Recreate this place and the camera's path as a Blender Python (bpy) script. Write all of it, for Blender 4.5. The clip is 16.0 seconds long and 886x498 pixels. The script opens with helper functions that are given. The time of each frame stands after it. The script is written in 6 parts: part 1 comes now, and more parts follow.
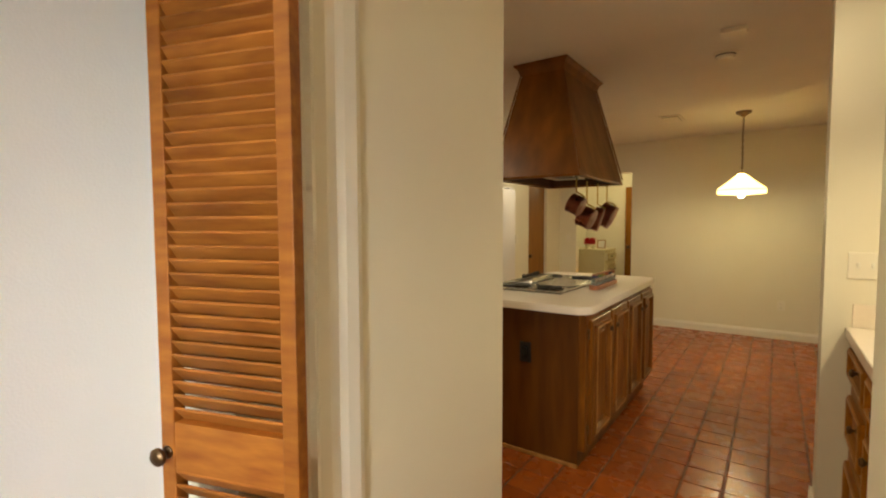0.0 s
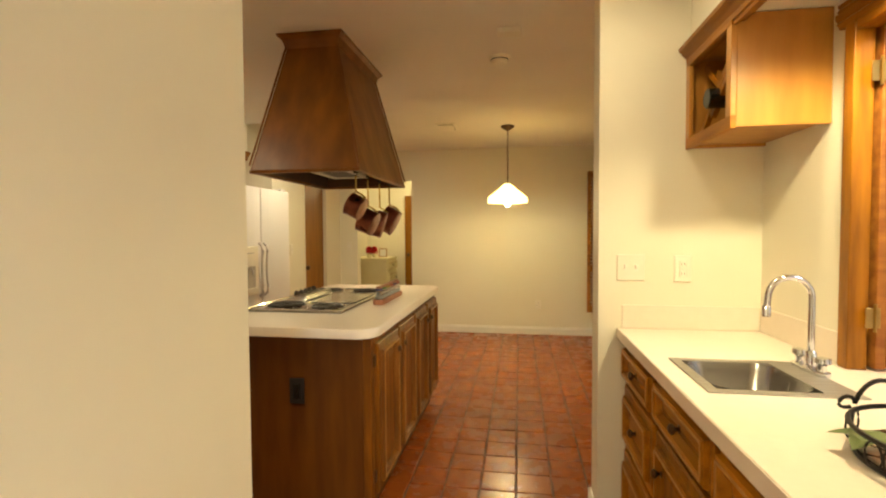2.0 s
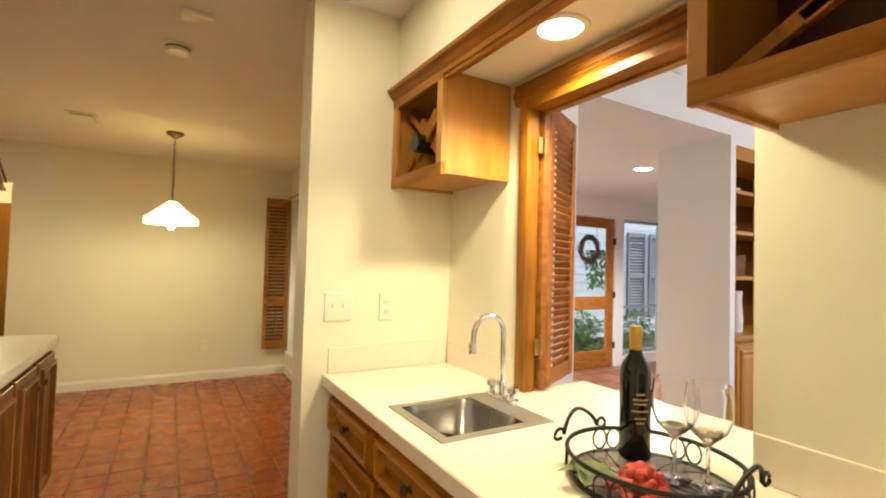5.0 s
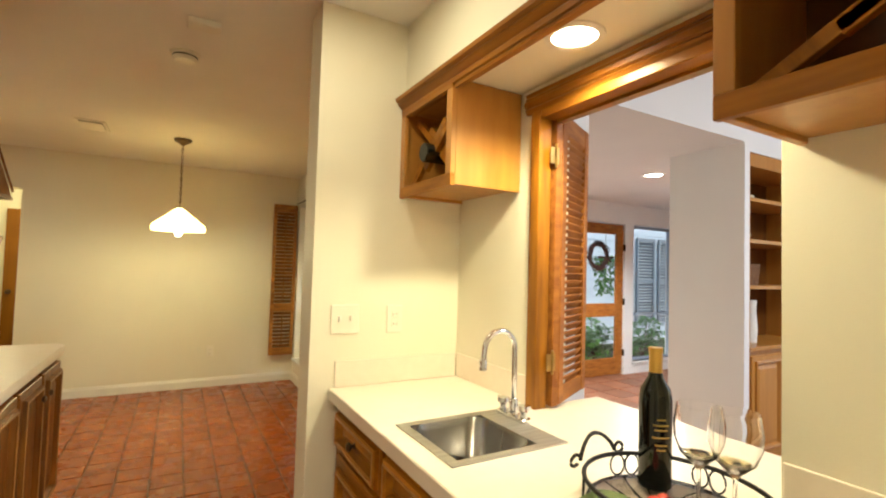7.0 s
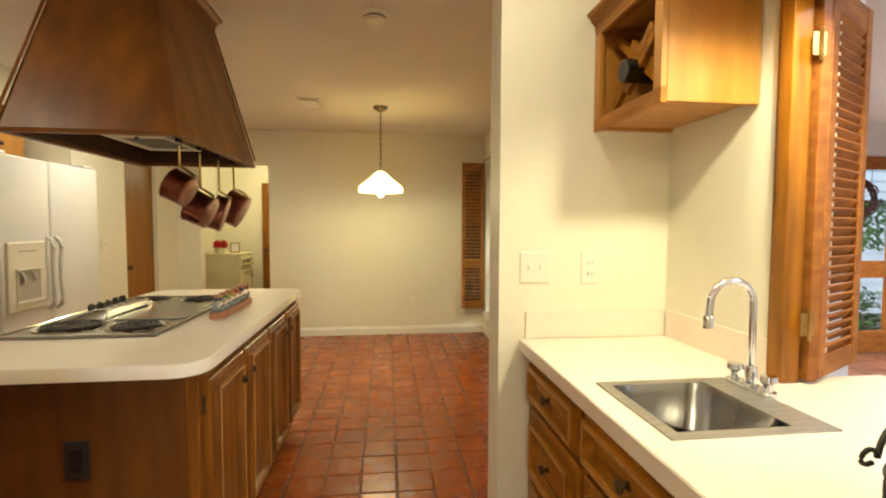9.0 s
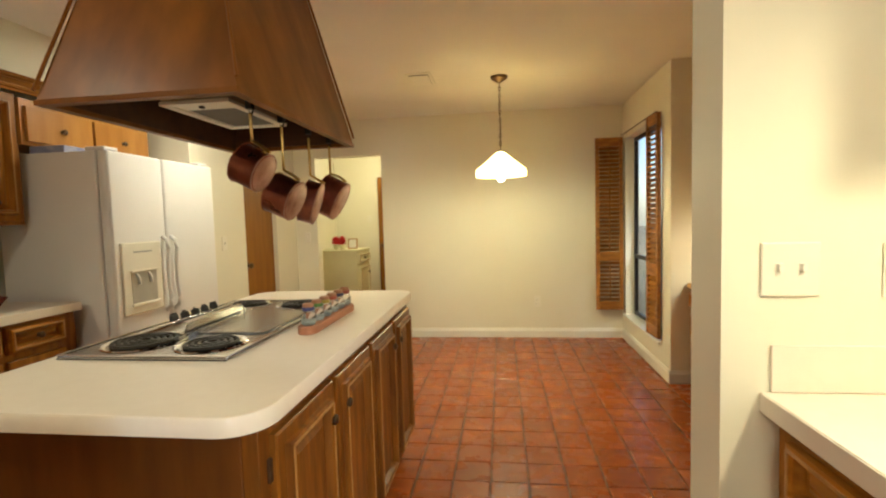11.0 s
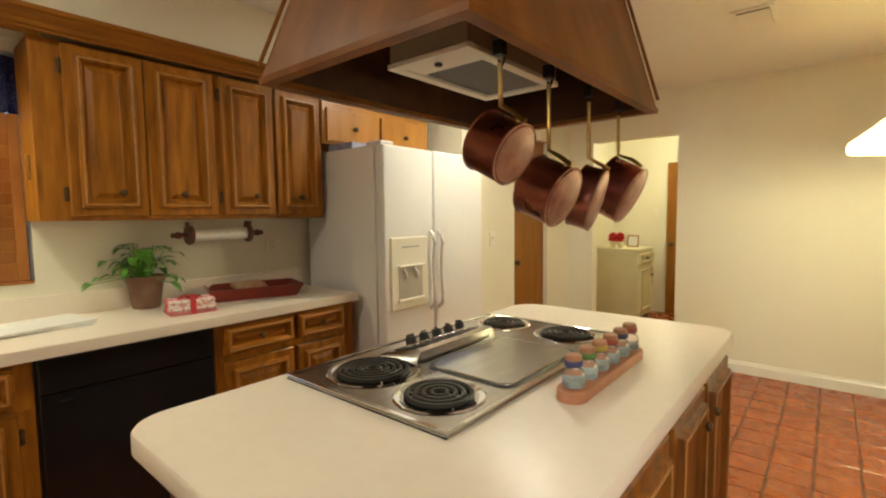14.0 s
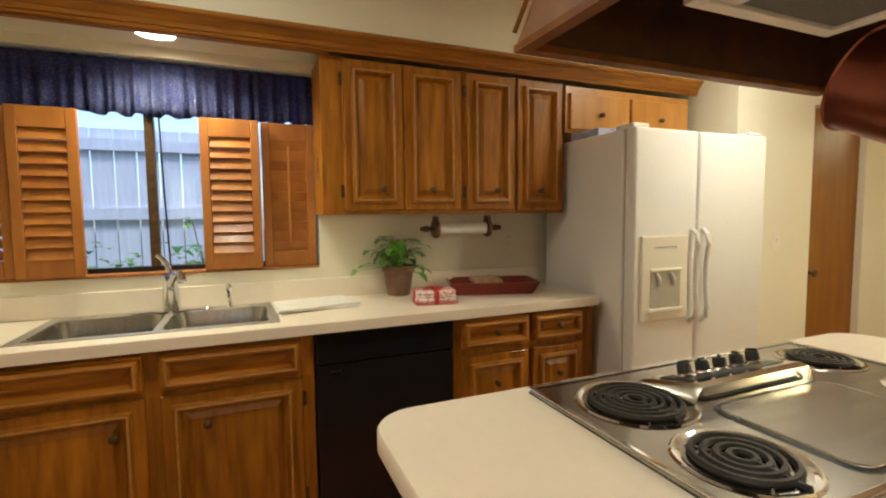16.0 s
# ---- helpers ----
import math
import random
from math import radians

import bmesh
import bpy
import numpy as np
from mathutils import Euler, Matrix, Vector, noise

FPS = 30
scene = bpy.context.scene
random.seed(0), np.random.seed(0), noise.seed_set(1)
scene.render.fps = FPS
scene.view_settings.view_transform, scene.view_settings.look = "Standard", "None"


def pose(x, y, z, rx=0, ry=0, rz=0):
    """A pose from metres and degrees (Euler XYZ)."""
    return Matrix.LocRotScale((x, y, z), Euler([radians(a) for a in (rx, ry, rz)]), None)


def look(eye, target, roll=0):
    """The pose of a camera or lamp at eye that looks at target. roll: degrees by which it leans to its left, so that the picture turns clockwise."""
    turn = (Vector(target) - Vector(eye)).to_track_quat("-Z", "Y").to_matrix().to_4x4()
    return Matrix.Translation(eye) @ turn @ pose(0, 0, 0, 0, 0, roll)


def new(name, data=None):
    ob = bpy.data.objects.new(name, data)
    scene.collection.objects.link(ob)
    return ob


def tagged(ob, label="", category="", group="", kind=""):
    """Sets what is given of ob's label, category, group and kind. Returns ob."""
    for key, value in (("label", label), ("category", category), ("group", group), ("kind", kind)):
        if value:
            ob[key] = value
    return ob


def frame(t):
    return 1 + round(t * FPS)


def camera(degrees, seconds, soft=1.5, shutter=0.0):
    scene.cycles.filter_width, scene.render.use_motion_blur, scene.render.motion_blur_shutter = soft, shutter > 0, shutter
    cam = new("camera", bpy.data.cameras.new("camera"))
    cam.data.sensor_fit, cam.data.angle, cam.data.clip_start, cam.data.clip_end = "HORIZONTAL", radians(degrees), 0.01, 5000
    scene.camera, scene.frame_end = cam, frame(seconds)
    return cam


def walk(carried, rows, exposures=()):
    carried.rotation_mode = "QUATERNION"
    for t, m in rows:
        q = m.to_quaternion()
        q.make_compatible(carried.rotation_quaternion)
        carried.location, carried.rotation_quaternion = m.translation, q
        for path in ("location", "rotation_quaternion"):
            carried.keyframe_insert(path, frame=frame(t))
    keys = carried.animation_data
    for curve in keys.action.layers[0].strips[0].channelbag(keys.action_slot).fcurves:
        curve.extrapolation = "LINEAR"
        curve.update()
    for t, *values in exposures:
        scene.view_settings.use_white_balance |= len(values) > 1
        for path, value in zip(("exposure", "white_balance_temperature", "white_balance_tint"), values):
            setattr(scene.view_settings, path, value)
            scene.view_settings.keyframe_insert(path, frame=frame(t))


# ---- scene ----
EXPOSURE = 0.9
cam = camera(87.0, 16.0, 2.1)
PATH = [
    (0, (2.191, 2.348, 1.373), (1.032, 3.974, 1.261), -0.2),
    (0.5, (2.135, 2.463, 1.359), (1.182, 4.219, 1.259), 0.2),
    (1, (2.099, 2.592, 1.345), (1.353, 4.445, 1.257), 0.3),
    (1.5, (2.063, 2.693, 1.342), (1.523, 4.617, 1.261), 0.3),
    (2, (2.022, 2.841, 1.344), (1.701, 4.813, 1.271), -0.3),
    (2.5, (1.991, 2.984, 1.346), (1.909, 4.981, 1.273), -0.6),
    (3, (1.979, 3.073, 1.359), (2.151, 5.064, 1.277), -0.8),
    (3.5, (1.957, 3.128, 1.342), (2.413, 5.074, 1.286), 0.1),
    (4, (1.904, 3.143, 1.352), (2.65, 4.999, 1.317), 1.0),
    (4.5, (1.888, 3.142, 1.354), (2.831, 4.905, 1.371), 1.8),
    (4.7, (1.895, 3.129, 1.359), (2.888, 4.863, 1.401), 1.7),
    (6.8, (1.935, 3.188, 1.402), (2.965, 4.899, 1.507), 1.3),
    (7, (1.919, 3.172, 1.4), (2.901, 4.912, 1.48), 1.7),
    (7.5, (1.923, 3.183, 1.359), (2.739, 5.009, 1.404), 1.6),
    (8, (1.995, 3.19, 1.349), (2.556, 5.109, 1.327), 0.9),
    (8.5, (2.009, 3.23, 1.354), (2.368, 5.196, 1.269), 0.5),
    (9, (1.958, 3.312, 1.341), (2.198, 5.295, 1.238), 0.2),
    (9.2, (1.933, 3.374, 1.351), (2.159, 5.358, 1.237), -0.4),
    (11.3, (1.885, 4.004, 1.309), (1.561, 5.972, 1.174), -1.3),
    (11.5, (1.838, 4.062, 1.331), (1.472, 6.023, 1.188), -1.0),
    (12, (1.788, 4.204, 1.349), (1.274, 6.131, 1.196), -0.6),
    (12.5, (1.744, 4.296, 1.342), (1.075, 6.175, 1.194), -0.5),
    (13, (1.713, 4.405, 1.343), (0.834, 6.196, 1.197), -0.5),
    (13.5, (1.682, 4.469, 1.358), (0.605, 6.148, 1.202), -0.4),
    (14, (1.659, 4.489, 1.354), (0.38, 6.02, 1.208), -0.7),
    (14.5, (1.625, 4.497, 1.348), (0.169, 5.86, 1.208), -0.7),
    (15, (1.593, 4.511, 1.354), (-0.023, 5.68, 1.203), -0.7),
    (15.5, (1.529, 4.538, 1.331), (-0.21, 5.516, 1.2), -0.7),
    (16, (1.459, 4.563, 1.34), (-0.382, 5.331, 1.195), -0.6),
]
walk(cam, [(t, look(eye, target, roll)) for t, eye, target, roll in PATH], [(0, EXPOSURE - 0.65, 7000, 9), (0.7, EXPOSURE - 0.27, 7300, 9), (1.5, EXPOSURE - 0.18, 7300, 8), (3, EXPOSURE, 7000, 8), (7, EXPOSURE, 6400, 4), (9, EXPOSURE, 6200, 5), (12, EXPOSURE + 0.22, 5800, 4), (16, EXPOSURE + 0.2, 5850, 6)])

# ---- world and lights ----
world = bpy.data.worlds.new("sky")
world.use_nodes = True
scene.world = world
wn = world.node_tree.nodes
sky = wn.new("ShaderNodeTexSky")
sky.sky_type, sky.sun_disc = "NISHITA", False
sky.sun_elevation, sky.sun_rotation = radians(52), radians(140)
wn["Background"].inputs["Strength"].default_value = 0.15
world.node_tree.links.new(sky.outputs["Color"], wn["Background"].inputs["Color"])


def lamp(name, kind, power, color, place, size=0.1, aim=None, spread=None):
    data = bpy.data.lights.new(name, kind)
    data.energy, data.color = power, color
    if kind == "AREA":
        data.shape, data.size = "DISK", size
        if spread:
            data.spread = radians(spread)
    elif kind == "SUN":
        data.angle = size
    else:
        data.shadow_soft_size = size
        if kind == "SPOT":
            data.spot_size, data.spot_blend = radians(spread or 110), 0.6
    ob = new(name, data)
    ob.matrix_world = look(place, aim or (place[0], place[1] + 1e-4, place[2] - 1))
    return ob


WARM, BULB, DAY = (1.0, 0.87, 0.55), (1.0, 0.86, 0.47), (1.0, 0.95, 0.88)
lamp("sun", "SUN", 1.5, DAY, (0, 0, 20), radians(12), (-5, 6, 10))
lamp("pendant_bulb", "POINT", 42, BULB, (1.905, 7.77, 1.645), 0.05)
lamp("bar_downlight", "SPOT", 35, WARM, (2.868, 4.13, 2.04), 0.05, None, 150)
lamp("sink_downlight", "SPOT", 25, WARM, (-0.82, 4.24, 2.085), 0.05, None, 150)
# Added fill for the bar wall, behind the camera's start.
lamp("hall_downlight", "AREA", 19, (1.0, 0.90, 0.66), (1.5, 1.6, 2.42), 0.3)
# Invented lamp that lifts the upper bar wall and soffit.
lamp("passage_downlight", "AREA", 3.2, (1.0, 0.88, 0.62), (2.3, 4.45, 2.42), 0.2)
# Next two lamps are additions that brighten cabinets, refrigerator and dining end.
lamp("kitchen_downlight", "AREA", 4.8, (1.0, 0.90, 0.66), (0.15, 4.35, 2.42), 0.2)
lamp("refrigerator_downlight", "AREA", 9.0, (1.0, 0.90, 0.66), (0.25, 6.9, 2.42), 0.2)
lamp("desk_light", "AREA", 5.5, (1.0, 0.88, 0.62), (3.6, 6.9, 1.32), 0.25)
lamp("laundry_light", "POINT", 14, (1.0, 0.86, 0.50), (0.35, 10.2, 2.2), 0.08)
lamp("foyer_downlight", "SPOT", 240, (1.0, 0.97, 0.95), (5.89, 6.09, 2.33), 0.06, None, 150)
# Unseen area lamp added in place of the living room's daylight.
lamp("living_lamp", "AREA", 95, (0.92, 0.94, 1.0), (6.0, 2.0, 3.35), 1.2)
# Added cool lamp for daylight on the closet wall; no window stands here.
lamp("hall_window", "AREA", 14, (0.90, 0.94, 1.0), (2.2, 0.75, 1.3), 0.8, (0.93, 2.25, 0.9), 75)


# ---- materials ----
def material(name, color, rough=0.5, metal=0.0, color2=None, scale=8.0, stretch=(1, 1, 1), bump=0.0, bump_scale=None, detail=6.0,
             coat=0.0, transmission=0.0, ior=1.5, emit=None, per_object=0.0, sheen=0.0, contrast=(0.3, 0.7), rough2=None, spec=0.5):
    m = bpy.data.materials.new(name)
    m.use_nodes = True
    nodes, links = m.node_tree.nodes, m.node_tree.links
    b = nodes["Principled BSDF"]
    b.inputs["Base Color"].default_value = (*color, 1)
    b.inputs["Roughness"].default_value = rough
    b.inputs["Metallic"].default_value = metal
    b.inputs["IOR"].default_value = ior
    b.inputs["Specular IOR Level"].default_value = spec
    b.inputs["Coat Weight"].default_value = coat
    b.inputs["Coat Roughness"].default_value = 0.15
    b.inputs["Transmission Weight"].default_value = transmission
    b.inputs["Sheen Weight"].default_value = sheen
    if emit:
        b.inputs["Emission Color"].default_value = (*emit[0], 1)
        b.inputs["Emission Strength"].default_value = emit[1]
    coord = nodes.new("ShaderNodeTexCoord")
    mapping = nodes.new("ShaderNodeMapping")
    mapping.inputs["Scale"].default_value = stretch
    links.new(coord.outputs["Object"], mapping.inputs["Vector"])
    where = mapping.outputs["Vector"]
    if per_object:
        info = nodes.new("ShaderNodeObjectInfo")
        shift = nodes.new("ShaderNodeVectorMath")
        shift.operation = "ADD"
        spread = nodes.new("ShaderNodeMath")
        spread.operation = "MULTIPLY"
        spread.inputs[1].default_value = 37.0
        links.new(info.outputs["Random"], spread.inputs[0])
        links.new(where, shift.inputs[0])
        links.new(spread.outputs[0], shift.inputs[1])
        where = shift.outputs[0]
    if color2:
        n1 = nodes.new("ShaderNodeTexNoise")
        n1.inputs["Scale"].default_value, n1.inputs["Detail"].default_value = scale, detail
        links.new(where, n1.inputs["Vector"])
        ramp = nodes.new("ShaderNodeMapRange")
        ramp.inputs["From Min"].default_value, ramp.inputs["From Max"].default_value = contrast
        links.new(n1.outputs["Fac"], ramp.inputs["Value"])
        mix = nodes.new("ShaderNodeMix")
        mix.data_type = "RGBA"
        mix.inputs["A"].default_value, mix.inputs["B"].default_value = (*color, 1), (*color2, 1)
        links.new(ramp.outputs["Result"], mix.inputs["Factor"])
        out = mix.outputs["Result"]
        if per_object:
            hsv = nodes.new("ShaderNodeHueSaturation")
            rng = nodes.new("ShaderNodeMapRange")
            rng.inputs["To Min"].default_value, rng.inputs["To Max"].default_value = 1 - per_object, 1 + per_object
            links.new(info.outputs["Random"], rng.inputs["Value"])
            links.new(rng.outputs["Result"], hsv.inputs["Value"])
            links.new(out, hsv.inputs["Color"])
            out = hsv.outputs["Color"]
        links.new(out, b.inputs["Base Color"])
        if rough2 is not None:
            rr = nodes.new("ShaderNodeMapRange")
            rr.inputs["To Min"].default_value, rr.inputs["To Max"].default_value = rough, rough2
            links.new(n1.outputs["Fac"], rr.inputs["Value"])
            links.new(rr.outputs["Result"], b.inputs["Roughness"])
    if bump:
        n2 = nodes.new("ShaderNodeTexNoise")
        n2.inputs["Scale"].default_value, n2.inputs["Detail"].default_value = bump_scale or scale * 4, 4
        links.new(where, n2.inputs["Vector"])
        bp = nodes.new("ShaderNodeBump")
        bp.inputs["Strength"].default_value, bp.inputs["Distance"].default_value = bump, 0.004
        links.new(n2.outputs["Fac"], bp.inputs["Height"])
        links.new(bp.outputs["Normal"], b.inputs["Normal"])
    return m


DINECEDAR = material("dark_cedar_louver", (0.42, 0.17, 0.022), 0.34, color2=(0.18, 0.06, 0.008), scale=6, stretch=(1.2, 6, 6), bump=0.12, bump_scale=40, per_object=0.15)
WALL = material("cream_paint", (0.80, 0.755, 0.61), 0.55, color2=(0.77, 0.72, 0.57), scale=1.5, bump=0.06, bump_scale=140)
CEIL = material("ceiling_paint", (0.84, 0.81, 0.74), 0.75, color2=(0.80, 0.77, 0.70), scale=2, bump=0.4, bump_scale=120)
WHITE = material("white_paint", (0.82, 0.82, 0.82), 0.5, color2=(0.78, 0.78, 0.79), scale=2, bump=0.2, bump_scale=160)
TRIM = material("white_trim", (0.82, 0.79, 0.70), 0.35, color2=(0.78, 0.74, 0.64), scale=5)
WOOD = material("cabinet_oak", (0.42, 0.160, 0.010), 0.42, color2=(0.20, 0.070, 0.004), scale=5, stretch=(6, 6, 0.7), bump=0.12, bump_scale=30, spec=0.28, coat=0.05, per_object=0.12)
WOODX = material("cabinet_oak_crosswise", (0.42, 0.160, 0.010), 0.42, color2=(0.21, 0.073, 0.004), scale=5, stretch=(0.7, 6, 6), bump=0.12, bump_scale=30, spec=0.28, coat=0.05, per_object=0.1)
WOODY = material("oak_moulding", (0.35, 0.134, 0.011), 0.40, color2=(0.20, 0.07, 0.007), scale=5, stretch=(6, 0.7, 6), bump=0.1, bump_scale=30, spec=0.28, coat=0.05)
HOODWOOD = material("hood_walnut", (0.245, 0.083, 0.009), 0.33, color2=(0.125, 0.040, 0.004), scale=3.4, stretch=(2.5, 2.5, 0.7), bump=0.08, bump_scale=14, spec=0.26, rough2=0.48)
ISLEWOOD = material("island_oak", (0.28, 0.098, 0.008), 0.40, color2=(0.11, 0.034, 0.004), scale=5, stretch=(6, 6, 0.7), bump=0.12, bump_scale=30, spec=0.28, coat=0.05, per_object=0.1)
GLAZE = material("worn_oak_edge", (0.48, 0.25, 0.07), 0.32, color2=(0.32, 0.14, 0.03), scale=9, stretch=(3, 3, 3), bump=0.1, coat=0.2)
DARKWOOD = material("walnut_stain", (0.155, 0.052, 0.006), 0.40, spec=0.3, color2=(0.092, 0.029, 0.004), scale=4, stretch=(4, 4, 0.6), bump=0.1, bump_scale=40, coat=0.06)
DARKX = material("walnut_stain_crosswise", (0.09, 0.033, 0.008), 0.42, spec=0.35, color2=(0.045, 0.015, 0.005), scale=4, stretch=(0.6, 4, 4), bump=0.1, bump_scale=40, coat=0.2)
HONEY = material("honey_oak", (0.50, 0.232, 0.045), 0.36, color2=(0.40, 0.165, 0.026), scale=4, stretch=(4, 4, 0.6), bump=0.08, bump_scale=40, coat=0.25)
PANTRY = material("pantry_door_veneer", (0.29, 0.115, 0.007), 0.42, spec=0.3, color2=(0.21, 0.076, 0.004), scale=3, stretch=(5, 5, 0.5), bump=0.06, bump_scale=40)
CEDAR = material("cedar_louver", (0.43, 0.165, 0.03), 0.5, spec=0.3, color2=(0.25, 0.08, 0.015), scale=6, stretch=(1.2, 6, 6), bump=0.12, bump_scale=40, per_object=0.12)
LAMINATE = material("almond_laminate", (0.82, 0.73, 0.61), 0.28, color2=(0.795, 0.70, 0.58), scale=30, bump=0.05, bump_scale=300)
FRIDGE = material("white_enamel", (0.79, 0.765, 0.745), 0.4, color2=(0.76, 0.735, 0.715), scale=3, bump=0.12, bump_scale=400)
PLASTIC = material("almond_plastic", (0.80, 0.75, 0.63), 0.35)
BLACK = material("black_gloss", (0.008, 0.008, 0.009), 0.18, color2=(0.012, 0.012, 0.013), scale=4)
BLACKMAT = material("black_plastic", (0.015, 0.014, 0.013), 0.45)
IRON = material("black_iron", (0.018, 0.015, 0.012), 0.5, metal=0.6, color2=(0.03, 0.025, 0.02), scale=40, bump=0.2)
STEEL = material("brushed_steel", (0.44, 0.42, 0.39), 0.17, metal=1.0, color2=(0.36, 0.34, 0.31), scale=6, stretch=(1, 14, 1), rough2=0.32)
COOKSTEEL = material("polished_cooktop_steel", (0.45, 0.43, 0.40), 0.15, metal=1.0, color2=(0.38, 0.36, 0.33), scale=5, stretch=(8, 1, 1), rough2=0.32)
CHROME = material("chrome", (0.75, 0.75, 0.76), 0.08, metal=1.0)
BRASS = material("brass", (0.62, 0.42, 0.14), 0.28, metal=1.0, color2=(0.45, 0.28, 0.08), scale=20)
BRONZE = material("dark_bronze", (0.09, 0.055, 0.03), 0.35, metal=0.8, color2=(0.16, 0.10, 0.05), scale=40)
COPPER = material("tarnished_copper", (0.40, 0.135, 0.08), 0.18, metal=1.0, color2=(0.13, 0.040, 0.034), scale=9, rough2=0.42)
COPPERBASE = material("scoured_copper_base", (0.52, 0.35, 0.28), 0.48, metal=1.0, color2=(0.28, 0.14, 0.10), scale=16, contrast=(0.38, 0.72), rough2=0.55, bump=0.1)
GLASS = material("clear_glass", (1, 1, 1), 0.0, transmission=1.0, ior=1.45)
SHADE = material("opal_glass_shade", (0.85, 0.76, 0.52), 0.35, emit=((1.0, 0.80, 0.42), 5.0))
through_glass, glass_mix = SHADE.node_tree.nodes.new("ShaderNodeBsdfTranslucent"), SHADE.node_tree.nodes.new("ShaderNodeMixShader")
through_glass.inputs["Color"].default_value, glass_mix.inputs["Fac"].default_value = (1.0, 0.90, 0.58, 1), 0.8
SHADE.node_tree.links.new(SHADE.node_tree.nodes["Principled BSDF"].outputs[0], glass_mix.inputs[1])
SHADE.node_tree.links.new(through_glass.outputs[0], glass_mix.inputs[2])
SHADE.node_tree.links.new(glass_mix.outputs[0], SHADE.node_tree.nodes["Material Output"].inputs["Surface"])
GLOW = material("lamp_lens", (0.9, 0.85, 0.75), 0.4, emit=((1.0, 0.84, 0.60), 8.0))
GLOWCOOL = material("foyer_lamp_lens", (0.9, 0.9, 0.9), 0.4, emit=((1.0, 0.95, 0.90), 7.0))
TILE = material("terracotta_tile", (0.345, 0.083, 0.012), 0.18, color2=(0.26, 0.056, 0.008), scale=9, bump=0.14, bump_scale=18, per_object=0.07, rough2=0.36)
GROUT = material("dark_grout", (0.155, 0.066, 0.026), 0.6, color2=(0.115, 0.048, 0.020), scale=20, bump=0.3)
SALTILLO = material("saltillo_tile", (0.30, 0.125, 0.065), 0.4, color2=(0.20, 0.08, 0.045), scale=5, bump=0.2, per_object=0.2)
PALEGROUT = material("pale_grout", (0.34, 0.28, 0.23), 0.8, color2=(0.27, 0.22, 0.18), scale=20, bump=0.3)
LEAF = material("green_leaf", (0.08, 0.25, 0.03), 0.4, color2=(0.13, 0.33, 0.05), scale=20)
POTLEAF = material("pothos_leaf", (0.07, 0.22, 0.02), 0.38, color2=(0.14, 0.33, 0.04), scale=25)
STEELDECK = material("satin_steel_rim", (0.52, 0.50, 0.46), 0.5, metal=1.0, color2=(0.40, 0.38, 0.34), scale=8, stretch=(1, 10, 1))
DARKMETAL = material("bronze_window_metal", (0.03, 0.027, 0.025), 0.4, metal=0.7)
FENCE = material("weathered_fence", (0.62, 0.66, 0.80), 0.8, color2=(0.50, 0.54, 0.67), scale=6, stretch=(6, 6, 0.6), bump=0.3)
SIDING = material("pale_siding", (0.62, 0.68, 0.72), 0.6, color2=(0.55, 0.61, 0.65), scale=3, bump=0.15)
# White shutters with their bluish shade mixed into the base colour.
EXTSHUT = material("grey_blue_shutter_paint", (0.24, 0.27, 0.30), 0.6, color2=(0.18, 0.21, 0.24), scale=5, bump=0.1)
SOIL = material("garden_soil", (0.10, 0.085, 0.06), 0.9, color2=(0.06, 0.07, 0.035), scale=6, bump=0.5)


# ---- building helpers ----
def part(name, bm, mat, parent=None, label="", smooth=False, at=None):
    mesh = bpy.data.meshes.new(name)
    bmesh.ops.recalc_face_normals(bm, faces=bm.faces)
    if smooth:
        for f in bm.faces:
            f.smooth = True
    bm.to_mesh(mesh)
    bm.free()
    mesh.materials.append(mat)
    if smooth:
        mesh.set_sharp_from_angle(angle=radians(38))
    ob = new(name, mesh)
    ob.parent = parent
    if at is not None:
        ob.matrix_basis = at
    if label:
        tagged(ob, label)
    return ob


def again(ob, at, parent=None):
    """Another object on the same mesh."""
    o = new(ob.name.split(".")[0], ob.data)
    o.parent = parent or ob.parent
    o.matrix_basis = at
    return o


def thing(name, label, category, at=Matrix(), group="", kind=""):
    ob = new(name)
    ob.matrix_basis = at
    ob.empty_display_size = 0.05
    return tagged(ob, label, category, group, kind)


def box(x0, y0, z0, x1, y1, z1, bevel=0.0, bm=None, segments=2):
    own = bmesh.new()
    bmesh.ops.create_cube(own, size=1, matrix=Matrix.Translation(((x0 + x1) / 2, (y0 + y1) / 2, (z0 + z1) / 2)) @ Matrix.Diagonal((x1 - x0, y1 - y0, z1 - z0, 1)))
    if bevel:
        bmesh.ops.bevel(own, geom=list(own.edges), offset=bevel, segments=segments, profile=0.5, affect="EDGES")
    return merged(bm, own)


def merged(bm, own):
    if bm is None:
        return own
    mesh = bpy.data.meshes.new("scratch")
    own.to_mesh(mesh)
    own.free()
    bm.from_mesh(mesh)
    bpy.data.meshes.remove(mesh)
    return bm


